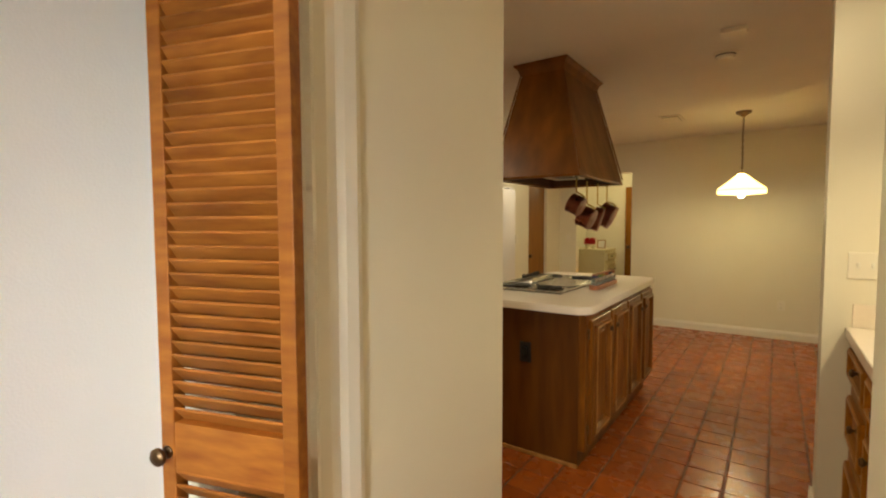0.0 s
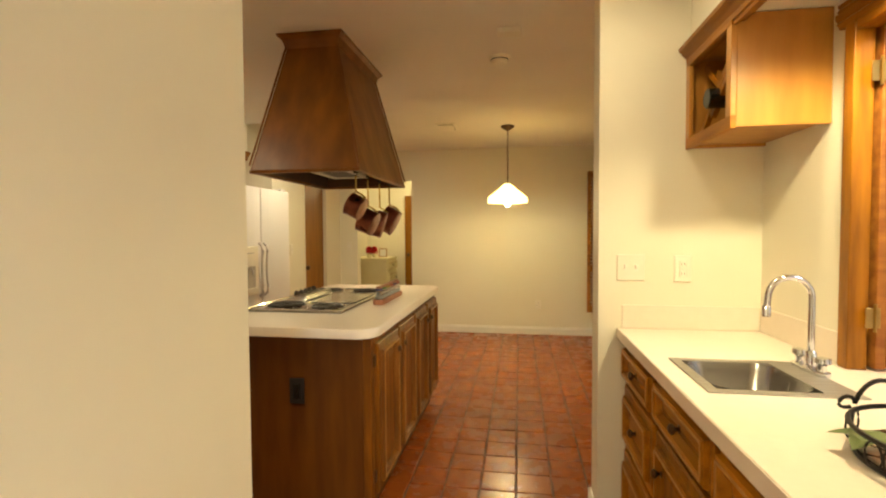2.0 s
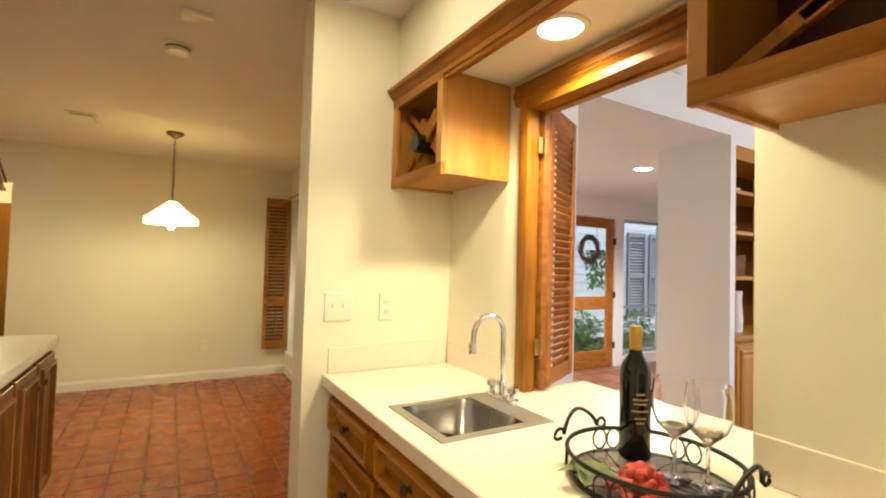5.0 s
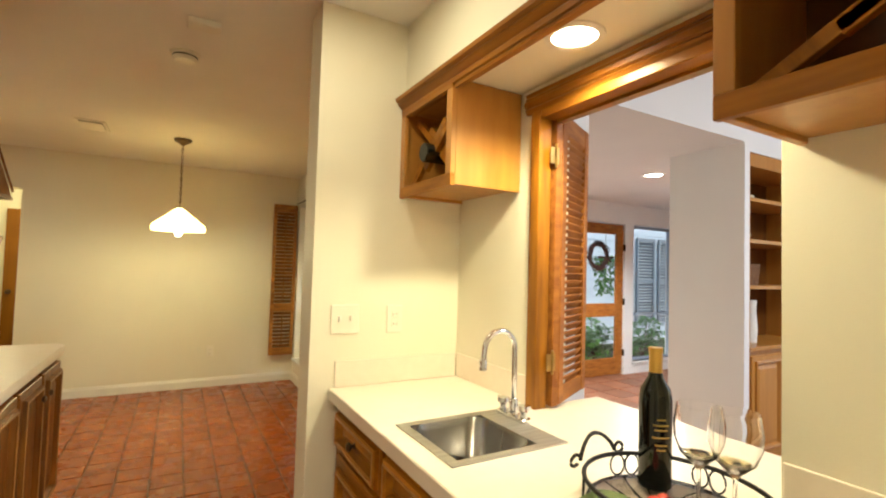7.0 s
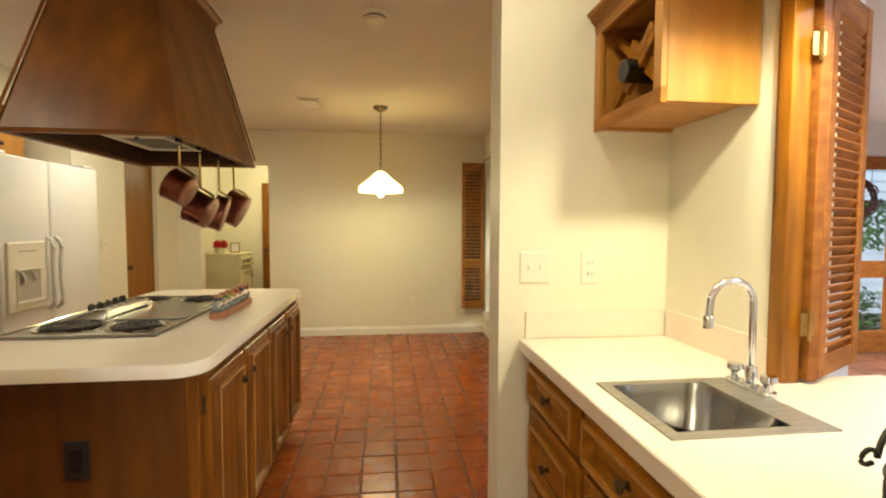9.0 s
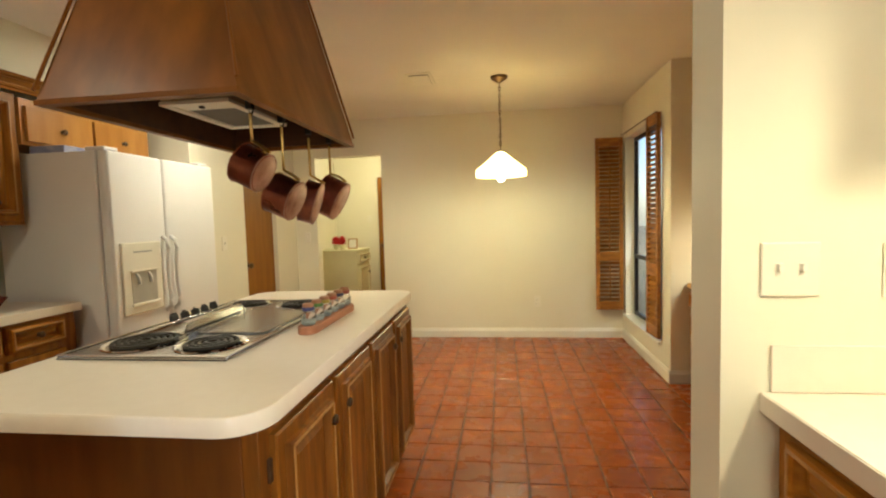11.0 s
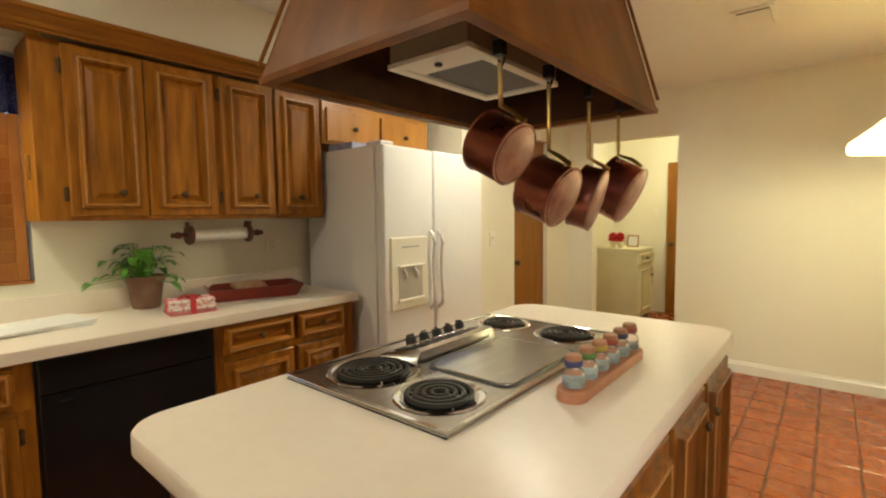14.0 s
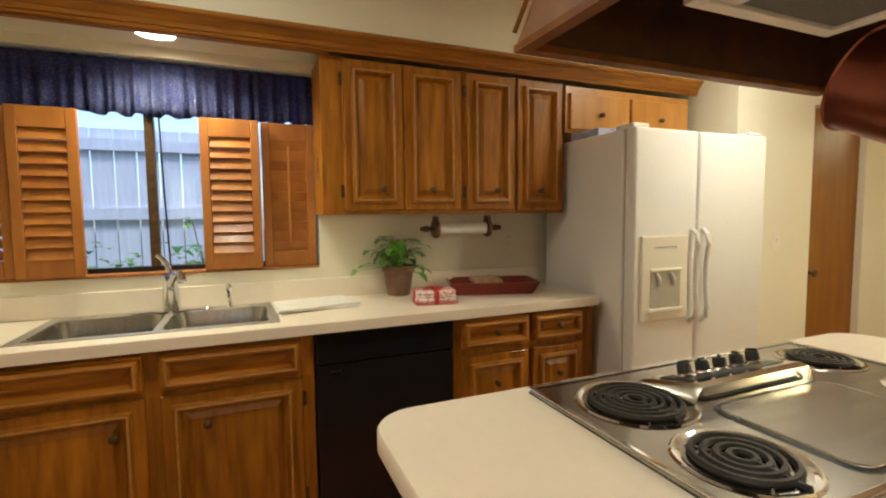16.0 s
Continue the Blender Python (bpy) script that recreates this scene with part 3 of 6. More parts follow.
HT = 2.44 - 1.652
part("canopy", loft([ringpts(hb, 0.011), ringpts(ht, HT - 0.06), ringpts(ht, HT - 0.06, -0.008), ringpts(hb, 0.011, -0.008), ringpts(hb, 0.011)], caps=False), HOODWOOD, hood)
# Inner boards take a darker brown than the canopy.
part("inner_skin", loft([ringpts(hb, 0.011, -0.009), ringpts(ht, HT - 0.07, -0.009), ringpts(ht, HT - 0.08, -0.02), ringpts(hb, 0.011, -0.022), ringpts(hb, 0.011, -0.009)], caps=False), DARKX, hood, "dark brown inner boards")
for a in range(4):
    p, q = ringpts(hb, 0.0, 0.004), ringpts(hb, 0.0, -0.024)
    n = (a + 1) % 4
    o = [p[a], p[n], q[n], q[a]]
    part("bottom_rail", loft([[(x, y, -0.004) for x, y, z in o], [(x, y, 0.010) for x, y, z in o]]), HOODWOOD, hood)
    u, v = Vector(ringpts(hb, 0.035, 0.003)[a]), Vector(ringpts(ht, HT - 0.05, 0.003)[a])
    part("corner_bead", tube([u, v], 0.005, 6), HOODWOOD, hood, smooth=True)
crown = [ringpts(ht, HT - 0.075, 0.004), ringpts(ht, HT - 0.06, 0.012), ringpts(ht, HT - 0.03, 0.022), ringpts(ht, HT - 0.012, 0.042), ringpts(ht, HT - 0.001, 0.045)]
part("crown", loft(crown), HOODWOOD, hood)
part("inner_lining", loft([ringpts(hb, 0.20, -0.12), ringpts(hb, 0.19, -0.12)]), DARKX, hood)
vent = part("vent_box", box(0.888, 5.235, 0.035, 1.105, 5.61, 0.26, 0.003), material("taupe_enamel", (0.46, 0.37, 0.26), 0.45, color2=(0.40, 0.31, 0.21), scale=6), hood, "brown painted extractor box")
fr = bmesh.new()
for x0, y0, x1, y1 in ((0.884, 5.231, 1.109, 5.257), (0.884, 5.588, 1.109, 5.614), (0.884, 5.257, 0.910, 5.588), (1.083, 5.257, 1.109, 5.588)):
    box(x0, y0, 0.024, x1, y1, 0.036, 0.002, fr)
part("vent_frame", fr, PLASTIC, vent, "almond metal frame")
part("light_lens", box(0.91, 5.257, 0.029, 1.083, 5.325, 0.036), PLASTIC, vent, "unlit lamp panel")
part("switch", box(0.985, 5.275, 0.022, 0.997, 5.287, 0.029), BLACKMAT, vent)
part("grease_filter", box(0.915, 5.33, 0.030, 1.078, 5.585, 0.036), material("filter_mesh", (0.16, 0.15, 0.14), 0.5, metal=0.7, color2=(0.06, 0.06, 0.06), scale=300), vent, "grey metal mesh filter")


# ---- copper pans ----
def pan(hx, hy, hz, stem, r, depth, turn, lean):
    """A saucepan hung by its handle from (hx, hy, hz)."""
    p = thing("saucepan", "tarnished copper saucepan with brass handle hanging from the range hood", "saucepan", pose(hx, hy, hz), "copper pans under the hood")
    body = pose(0, 0, -stem, 0, 0, turn) @ pose(0, -r * math.sin(radians(lean)), 0, lean) @ pose(0, 0, -r * 0.98)
    # axis of the pan along local y: opening at +y, base at -y
    prof = [(0, -depth / 2), (r - 0.006, -depth / 2), (r, -depth / 2 + 0.006), (r, depth / 2), (r + 0.003, depth / 2 + 0.002), (r - 0.003, depth / 2 + 0.002), (r - 0.003, -depth / 2 + 0.004), (0, -depth / 2 + 0.003)]
    part("body", lathe(prof, 36, body @ pose(0, 0, 0, -90)), COPPER, p, smooth=True)
    part("base", lathe([(0, -depth / 2 - 0.0015), (r - 0.007, -depth / 2 - 0.0015), (r - 0.005, -depth / 2)], 36, body @ pose(0, 0, 0, -90)), COPPERBASE, p, "scoured pink copper base", True)
    part("rim", tube([body @ Vector((r * math.cos(a), -depth / 2 + 0.002, r * math.sin(a))) for a in np.linspace(0, math.tau, 36, endpoint=False)], 0.002, 6, closed=True), COPPERBASE, p, "bright worn rim", True)
    top = body @ Vector((0, 0, r))
    part("handle", tube([(0, 0, -0.005), (0, 0.002, -stem * 0.5), (0, 0.004, -stem + 0.03), top + Vector((0, 0, 0.012)), top + (body.to_3x3() @ Vector((0, -0.03, 0.004)))], 0.0052, 8), BRASS, p, "long brass handle", True)
    part("hook", tube([(0, 0, 0.02), (0, 0.014, 0.024), (0, 0.018, 0.008), (0, 0.008, -0.008), (0, -0.004, 0.0)], 0.003, 6), IRON, p, "iron hook")
    for s in (-1, 1):
        part("rivet", lathe([(0, 0.005), (0.005, 0.004), (0.007, 0)], 8, body @ pose(s * 0.012, -0.02, r - 0.002)), BRASS, p)
    return p


pan(1.145, 5.285, 1.655, 0.116, 0.062, 0.080, 90, 27)
pan(1.145, 5.490, 1.655, 0.185, 0.071, 0.088, 90, 24)
pan(1.145, 5.720, 1.655, 0.182, 0.084, 0.055, 102, 18)
pan(1.145, 5.945, 1.655, 0.155, 0.088, 0.095, 94, 28)
for y in (5.285, 5.49, 5.72, 5.945):
    part("hook_plate", box(1.135, y - 0.01, 0.012, 1.155, y + 0.01, 0.04), IRON, hood)

# ---- west run: base cabinets, worktop, appliances ----
WEST = pose(-0.455, 0, 0, 0, 0, 90)


def west(y, z=0.0):
    return pose(-0.455, y, z, 0, 0, 90)


def base_unit(at, w, rows, depth=0.54, high=0.873, label="stained oak base cabinet with raised panel fronts", mat=None, left=0.02, kickmat=None):
    """A base cabinet; rows: (name, x, z, w, h, knob, hinges)."""
    c = thing("base_cabinet", label, "cabinet", at, "base cabinets")
    part("body", box(0, 0.001, 0.10, w, depth, high, 0.002), mat or WOOD, c)
    if high < 0.8:
        part("face_rail", box(0, 0.001, high, w, 0.022, 0.873), mat or WOOD, c)
    # Plinth darker than the cabinet fronts.
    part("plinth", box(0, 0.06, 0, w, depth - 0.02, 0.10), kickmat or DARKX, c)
    for name, x, z, fw, fh, kn, hi in rows:
        front(c, name, x, z, fw, fh, kn, hi, mat)
    return c


SINKROWS = [("drawer_front", 0.02, 0.72, 0.49, 0.135, None, ""), ("door", 0.02, 0.12, 0.49, 0.58, (0.43, 0.46), "l")]
base_unit(west(3.66), 0.56, [("drawer_front", 0.03, 0.72, 0.51, 0.135, None, ""), ("door", 0.03, 0.12, 0.51, 0.58, (0.42, 0.46), "")], high=0.70)
base_unit(west(4.22), 0.57, [("drawer_front", 0.03, 0.72, 0.49, 0.135, None, ""), ("door", 0.03, 0.12, 0.49, 0.58, (0.15, 0.46), "r")], high=0.70)
base_unit(west(3.005), 0.65, [("drawer_front", 0.03, 0.72, 0.59, 0.135, (0.29, 0.07), ""), ("door", 0.03, 0.12, 0.59, 0.58, (0.05, 0.5), "l")])
base_unit(west(5.41), 0.79, [("drawer_front", 0.035, 0.725, 0.355, 0.13, (0.178, 0.065), ""), ("drawer_front", 0.415, 0.725, 0.295, 0.13, (0.15, 0.065), ""),
                            ("drawer_front", 0.035, 0.41, 0.355, 0.28, (0.178, 0.14), ""), ("drawer_front", 0.415, 0.41, 0.295, 0.28, (0.15, 0.14), ""),
                            ("drawer_front", 0.035, 0.12, 0.355, 0.26, (0.178, 0.13), ""), ("drawer_front", 0.415, 0.12, 0.295, 0.26, (0.15, 0.13), "")])
dw = thing("dishwasher", "black built-in dishwasher between oak cabinets", "dishwasher", west(4.795))
part("body", box(0, 0.02, 0.1, 0.61, 0.54, 0.868), BLACKMAT, dw)
part("door", box(0.004, -0.012, 0.11, 0.606, 0.02, 0.735, 0.005), BLACK, dw)
part("control_panel", box(0.004, -0.018, 0.74, 0.606, 0.02, 0.865, 0.005), BLACK, dw)
part("badge", box(0.06, -0.0195, 0.70, 0.10, -0.012, 0.706), DARKMETAL, dw)
part("plinth", box(0, 0.05, 0, 0.61, 0.5, 0.1), BLACKMAT, dw)

structure_top = bmesh.new()
for x0, y0, x1, y1 in ((-0.995, 3.005, -0.415, 3.805), (-0.995, 4.655, -0.415, 6.205), (-0.995, 3.805, -0.965, 4.655), (-0.512, 3.805, -0.415, 4.655)):
    box(x0, y0, 0.874, x1, y1, 0.917, 0, structure_top)
bmesh.ops.remove_doubles(structure_top, verts=structure_top.verts, dist=1e-4)
kwt = thing("kitchen_worktop", "long almond laminate kitchen worktop along the window wall", "worktop")
part("top", structure_top, LAMINATE, kwt)
part("edge_band", box(-0.4148, 3.005, 0.8735, -0.4115, 6.205, 0.9155, 0.001), LAMINATE, kwt, "almond laminate edge strip")
structure("backsplash", box(-0.999, 3.0, 0.918, -0.985, 6.22, 1.02, 0.003), LAMINATE, "low almond laminate backsplash", "backsplash")


def bowl(x0, y0, x1, y1, deep, r=0.06):
    a, b = rounded(x0, y0, x1, y1, r, 5), rounded(x0 + 0.02, y0 + 0.02, x1 - 0.02, y1 - 0.02, r, 5)
    c = rounded(x0 + 0.05, y0 + 0.05, x1 - 0.05, y1 - 0.05, r * 0.6, 5)
    bm = loft([[(x, y, 0.004) for x, y in a], [(x, y, -0.02) for x, y in rounded(x0 + 0.006, y0 + 0.006, x1 - 0.006, y1 - 0.006, r, 5)], [(x, y, -deep + 0.03) for x, y in b], [(x, y, -deep) for x, y in c]], caps=False)
    bm.faces.new([v for v in bm.verts][-len(c):])
    return bm


def deck(outer, holes, z=0.004):
    """A thin steel rim with bowl openings: a frame of strips."""
    x0, y0, x1, y1 = outer
    ys = sorted({y0, y1, *(h[1] for h in holes), *(h[3] for h in holes)})
    bm = bmesh.new()
    for a, b in zip(ys, ys[1:]):
        cut = [h for h in holes if h[1] < (a + b) / 2 < h[3]]
        for p, q in (((x0, cut[0][0]), (cut[0][2], x1)) if cut else ((x0, x1),)):
            box(p, a, 0.0005, q, b, z, 0, bm)
    bmesh.ops.remove_doubles(bm, verts=bm.verts, dist=1e-4)
    return bm


ks = thing("kitchen_sink", "double bowl stainless steel kitchen sink set in the worktop", "sink", pose(0, 0, 0.917))
part("deck", deck((-1.005 + 0.03, 3.79, -0.505, 4.67), [(-0.89, 3.83, -0.54, 4.22), (-0.89, 4.25, -0.54, 4.63)]), STEELDECK, ks)
part("bowl", bowl(-0.89, 3.83, -0.54, 4.22, 0.18), STEEL, ks, smooth=True)
part("bowl", bowl(-0.89, 4.25, -0.54, 4.63, 0.18), STEEL, ks, smooth=True)
kf = part("faucet", lathe([(0.05, 0.004), (0.05, 0.010), (0.026, 0.014), (0.022, 0.10), (0.026, 0.12), (0.0, 0.135)], 18, pose(-0.925, 4.235, 0)), CHROME, ks, "chrome single-lever faucet", True)
part("spout", tube([(-0.925, 4.235, 0.07), (-0.87, 4.25, 0.11), (-0.80, 4.27, 0.135), (-0.75, 4.285, 0.138), (-0.735, 4.29, 0.12)], 0.012, 10), CHROME, kf, smooth=True)
part("lever", tube([(-0.925, 4.235, 0.125), (-0.93, 4.225, 0.16), (-0.94, 4.20, 0.185)], 0.008, 8), CHROME, kf, smooth=True)
part("escutcheon", prism([(x, y) for x, y in rounded(-0.95, 4.12, -0.90, 4.35, 0.024, 4)], 0.004, 0.010, 0.002), CHROME, kf)
kf.matrix_basis = pose(-0.925, 4.235, 0) @ Matrix.Scale(1.4, 4) @ pose(0.925, -4.235, 0)
part("sprayer", lathe([(0.018, 0.004), (0.018, 0.01), (0.010, 0.02), (0.010, 0.06), (0.014, 0.08), (0.012, 0.11), (0, 0.115)], 12, pose(-0.925, 4.47, 0)), CHROME, ks, "chrome side sprayer", True)

# ---- west run: wall cabinets ----
wc = thing("wall_cabinet", "oak wall cabinet with four raised panel doors above the worktop", "cabinet", pose(-0.73, 4.885, 1.347, 0, 0, 90))
part("body", box(0, 0.001, 0, 1.33, 0.268, 0.718, 0.002), WOOD, wc)
for x, w, kx, hi in ((0.098, 0.284, 0.18, "l"), (0.388, 0.300, 0.14, ""), (0.722, 0.284, 0.17, "l"), (1.022, 0.288, 0.14, "")):
    front(wc, "door", x, 0.018, w, 0.69, (kx, 0.10), hi)
part("catch", box(-0.012, 0.10, 0.17, 0, 0.13, 0.27, 0.003), BRASS, wc, "small brass catch")
fc = thing("wall_cabinet", "small honey oak cabinet with plain drawer fronts above the refrigerator", "cabinet", pose(-0.70, 6.205, 1.79, 0, 0, 90))
part("body", box(0, 0.001, 0, 0.94, 0.298, 0.255, 0.002), HONEY, fc)
for x, w in ((0.02, 0.42), (0.46, 0.44)):
    front(fc, "drawer_front", x, 0.018, w, 0.195, (w / 2, 0.085), "", HONEY, True)
CROWN = [(0, 0), (0.012, 0.0), (0.016, 0.016), (0.026, 0.022), (0.030, 0.042), (0.052, 0.066), (0.056, 0.082), (0.066, 0.088), (0.066, 0.105), (0, 0.105)]
CROWNW = [(0, 0), (0.010, 0), (0.013, 0.008), (0.010, 0.012), (0.018, 0.016), (0.022, 0.030), (0.018, 0.034), (0.034, 0.050), (0.042, 0.056), (0.038, 0.060), (0.052, 0.068), (0.056, 0.080), (0.050, 0.085), (0, 0.085)]
tagged(part("trim_west", moulding(CROWNW, (-0.689, 3.0, 2.066), (-0.689, 7.19, 2.066), (1, 0, 0)), WOODY), "long oak crown moulding above the wall cabinets", "moulding", kind="structure")
structure("soffit_fascia", box(-0.72, 3.0, 2.06, -0.69, 4.915, 2.10), WOODY, "oak fascia board above the window recess", "moulding")

# ---- refrigerator ----
fg = thing("refrigerator", "white side-by-side refrigerator with ice dispenser", "refrigerator", pose(-0.232, 6.25, 0, 0, 0, 90) @ Matrix.Diagonal((1.105, 1, 1.012, 1)))
part("body", box(0, 0.075, 0.03, 0.845, 0.71, 1.725, 0.008), FRIDGE, fg, "textured white side panels")
part("plinth", box(0.01, 0.05, 0.0, 0.835, 0.6, 0.075), BLACKMAT, fg)


def fridge_door(x0, x1):
    return part("door", box(x0, 0, 0.08, x1, 0.068, 1.725, 0.014, segments=3), FRIDGE, fg, "smooth white door", True)


d1, d2 = fridge_door(0.0, 0.375), fridge_door(0.381, 0.845)
for x, d in ((0.345, d1), (0.412, d2)):
    part("handle", tube([(x, 0.0, 1.24), (x, -0.03, 1.215), (x, -0.04, 1.16), (x, -0.03, 1.08), (x, -0.03, 0.95), (x, -0.04, 0.85), (x, -0.03, 0.80), (x, 0.0, 0.775)], 0.013, 10), FRIDGE, d, "long curved white handle", True)
disp = part("dispenser", box(0.035, -0.014, 0.80, 0.315, 0.006, 1.215, 0.008), PLASTIC, d1, "ice and water dispenser")
# Flat plate; the hollow and its shade are only coloured on.
part("recess", box(0.085, -0.0165, 0.865, 0.262, -0.0145, 1.045, 0.0), material("dispenser_grey", (0.40, 0.37, 0.31), 0.4, color2=(0.50, 0.46, 0.38), scale=9), d1, "grey plate coloured as the dispenser recess")
for px in (0.115, 0.20):
    part("paddle", tube([(px, -0.018, 1.035), (px + 0.012, -0.026, 1.01), (px + 0.016, -0.024, 0.975)], 0.008, 8), FRIDGE, d1, "small white lever", True)
part("recess_lip", box(0.080, -0.028, 1.045, 0.267, -0.0145, 1.056, 0.003), PLASTIC, d1)
part("marking", box(0.11, -0.0155, 1.155, 0.24, -0.014, 1.163), material("grey_marking", (0.4, 0.38, 0.35), 0.6), d1)
part("drip_tray", box(0.075, -0.03, 0.845, 0.272, -0.0145, 0.865, 0.004), PLASTIC, d1)
for x in (0.05, 0.78):
    part("hinge_cover", box(x - 0.045, 0.02, 1.725, x + 0.045, 0.14, 1.748, 0.008), FRIDGE, fg, "white hinge cover")

# ---- bar ----
BARX = 2.488


def bar(y, z=0.0):
    return pose(BARX, y, z, 0, 0, -90)


base_unit(bar(4.985), 0.52, [("drawer_front", 0.07, 0.715, 0.43, 0.145, (0.2, 0.07), ""), ("drawer_front", 0.07, 0.435, 0.43, 0.255, (0.2, 0.125), ""), ("drawer_front", 0.07, 0.12, 0.43, 0.29, (0.2, 0.15), "")], 0.59, 0.70)
base_unit(bar(4.465), 0.49, [("drawer_front", 0.015, 0.715, 0.45, 0.145, (0.225, 0.07), ""), ("door", 0.015, 0.12, 0.45, 0.57, (0.06, 0.45), "")], 0.59, 0.70)
base_unit(bar(3.975), 0.49, [("drawer_front", 0.015, 0.715, 0.45, 0.145, (0.225, 0.07), ""), ("door", 0.015, 0.12, 0.45, 0.57, (0.39, 0.45), "")], 0.59)
base_unit(bar(3.485), 0.48, [("drawer_front", 0.015, 0.715, 0.45, 0.145, (0.225, 0.07), ""), ("door", 0.015, 0.12, 0.45, 0.57, (0.06, 0.45), "")], 0.59)
bt = bmesh.new()
for x0, y0, x1, y1 in ((2.4525, 3.004, 2.53, 4.986), (2.53, 3.004, 3.028, 4.165), (2.53, 4.47, 3.028, 4.986), (2.86, 4.165, 3.028, 4.47), (3.028, 3.684, 3.36, 4.469)):
    box(x0, y0, 0.874, x1, y1, 0.917, 0, bt)
bmesh.ops.remove_doubles(bt, verts=bt.verts, dist=1e-4)
bwt = thing("bar_worktop", "almond laminate bar worktop running through the serving hatch", "worktop", pose(0, 0, 0))
part("top", bt, LAMINATE, bwt)
part("edge_band", box(2.4490, 3.004, 0.8735, 2.4525, 4.986, 0.9155, 0.001), LAMINATE, bwt, "almond laminate edge strip")
part("hatch_edge_band", box(3.3602, 3.684, 0.8735, 3.3635, 4.469, 0.9155, 0.001), LAMINATE, bwt, "almond laminate edge strip")
structure("backsplash_bar_side", box(2.47, 4.982, 0.918, 3.022, 4.989, 1.02, 0.002), LAMINATE, "low almond laminate backsplash", "backsplash")
structure("backsplash_bar_back", box(3.022, 4.492, 0.918, 3.029, 4.976, 1.02, 0.002), LAMINATE, "low almond laminate backsplash", "backsplash")
structure("backsplash_bar_near", box(3.022, 3.004, 0.918, 3.029, 3.675, 1.02, 0.003), LAMINATE, "low almond laminate backsplash", "backsplash")
bs = thing("bar_sink", "small stainless steel bar sink set in the worktop", "sink", pose(0, 0, 0.917))
part("deck", deck((2.515, 4.150, 2.893, 4.487), [(2.545, 4.178, 2.805, 4.456)]), STEELDECK, bs)
part("bowl", bowl(2.545, 4.178, 2.805, 4.456, 0.15, 0.06), STEEL, bs, smooth=True)
part("drain", lathe([(0, 0.004), (0.02, 0.004), (0.034, 0.006), (0.038, 0.001)], 18, pose(2.685, 4.315, -0.15)), CHROME, bs, smooth=True)
bf = part("faucet", lathe([(0.026, 0.004), (0.026, 0.012), (0.016, 0.02), (0.014, 0.06), (0.011, 0.065), (0.0, 0.066)], 16, pose(2.89, 4.395, 0)), CHROME, bs, "chrome gooseneck bar faucet", True)
neck = [(2.89, 4.395, 0.06), (2.89, 4.395, 0.225)] + [(2.89 - 0.06 + 0.06 * math.cos(a), 4.395, 0.225 + 0.06 * math.sin(a)) for a in np.linspace(0.2, 3.0, 12)] + [(2.767, 4.395, 0.19)]
part("spout", tube(neck, 0.0095, 10), CHROME, bf, smooth=True)
part("nozzle", lathe([(0.012, 0), (0.013, 0.03), (0.010, 0.034), (0, 0.034)], 12, pose(2.766, 4.395, 0.165)), CHROME, bf, smooth=True)
for s in (-1, 1):
    part("handle", lathe([(0, 0.06), (0.02, 0.056), (0.022, 0.042), (0.012, 0.034), (0.012, 0.012), (0.02, 0.004)], 14, pose(2.89, 4.395 + s * 0.055, 0)), CHROME, bf, "chrome tap handle", True)
part("faucet_base", prism(rounded(2.867, 4.32, 2.913, 4.47, 0.022, 4), 0.004, 0.016, 0.003), CHROME, bf)


def wine_cabinet(y0, y1, name_label, z=1.692):
    w = y1 - y0
    c = thing("wine_rack", name_label, "wine rack", pose(2.74, y1, z, 0, 0, -90))
    h, d, f = 0.375, 0.288, 0.018
    part("side", box(0, 0.001, 0, f, d, h, 0.002), HONEY, c)
    part("side", box(w - f, 0.001, 0, w, d, h, 0.002), HONEY, c)
    part("bottom", box(f, 0.001, 0.012, w - f, d, 0.03), HONEY, c)
    part("top", box(f, 0.001, h - f, w - f, d, h), HONEY, c)
    # Dark back board colours in the unlit inside of the rack.
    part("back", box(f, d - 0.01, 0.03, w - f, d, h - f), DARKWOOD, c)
    for x0, z0, x1, z1 in ((0, -0.004, w, 0.04), (0, h - 0.035, w, h), (0, 0.04, 0.038, h - 0.035), (w - 0.038, 0.04, w, h - 0.035)):
        part("face_frame", box(x0, -0.018, z0, x1, 0.001, z1, 0.002), HONEY if z1 - z0 > x1 - x0 else WOODX, c)
    diag = math.hypot(w - 0.04, h - 0.06)
    ang = math.degrees(math.atan2(h - 0.06, w - 0.04))
    for s, yy in ((1, 0.03), (-1, 0.05)):
        for off in (-0.1, 0.1):
            # Lattice takes the darker oak, again for the unlit inside.
            part("lattice", box(-diag * 0.36, yy, -0.014, diag * 0.36, yy + 0.02, 0.014, 0.002), WOOD, c, at=pose(w / 2 + off * 0.6, 0, h / 2 + off * 0.3 * s, 0, -s * ang, 0))
    return c


wine_cabinet(4.56, 4.987, "honey oak lattice wine rack cabinet fixed above the bar sink")
wine_cabinet(3.02, 3.648, "honey oak lattice wine rack cabinet fixed above the bar worktop", 1.675)


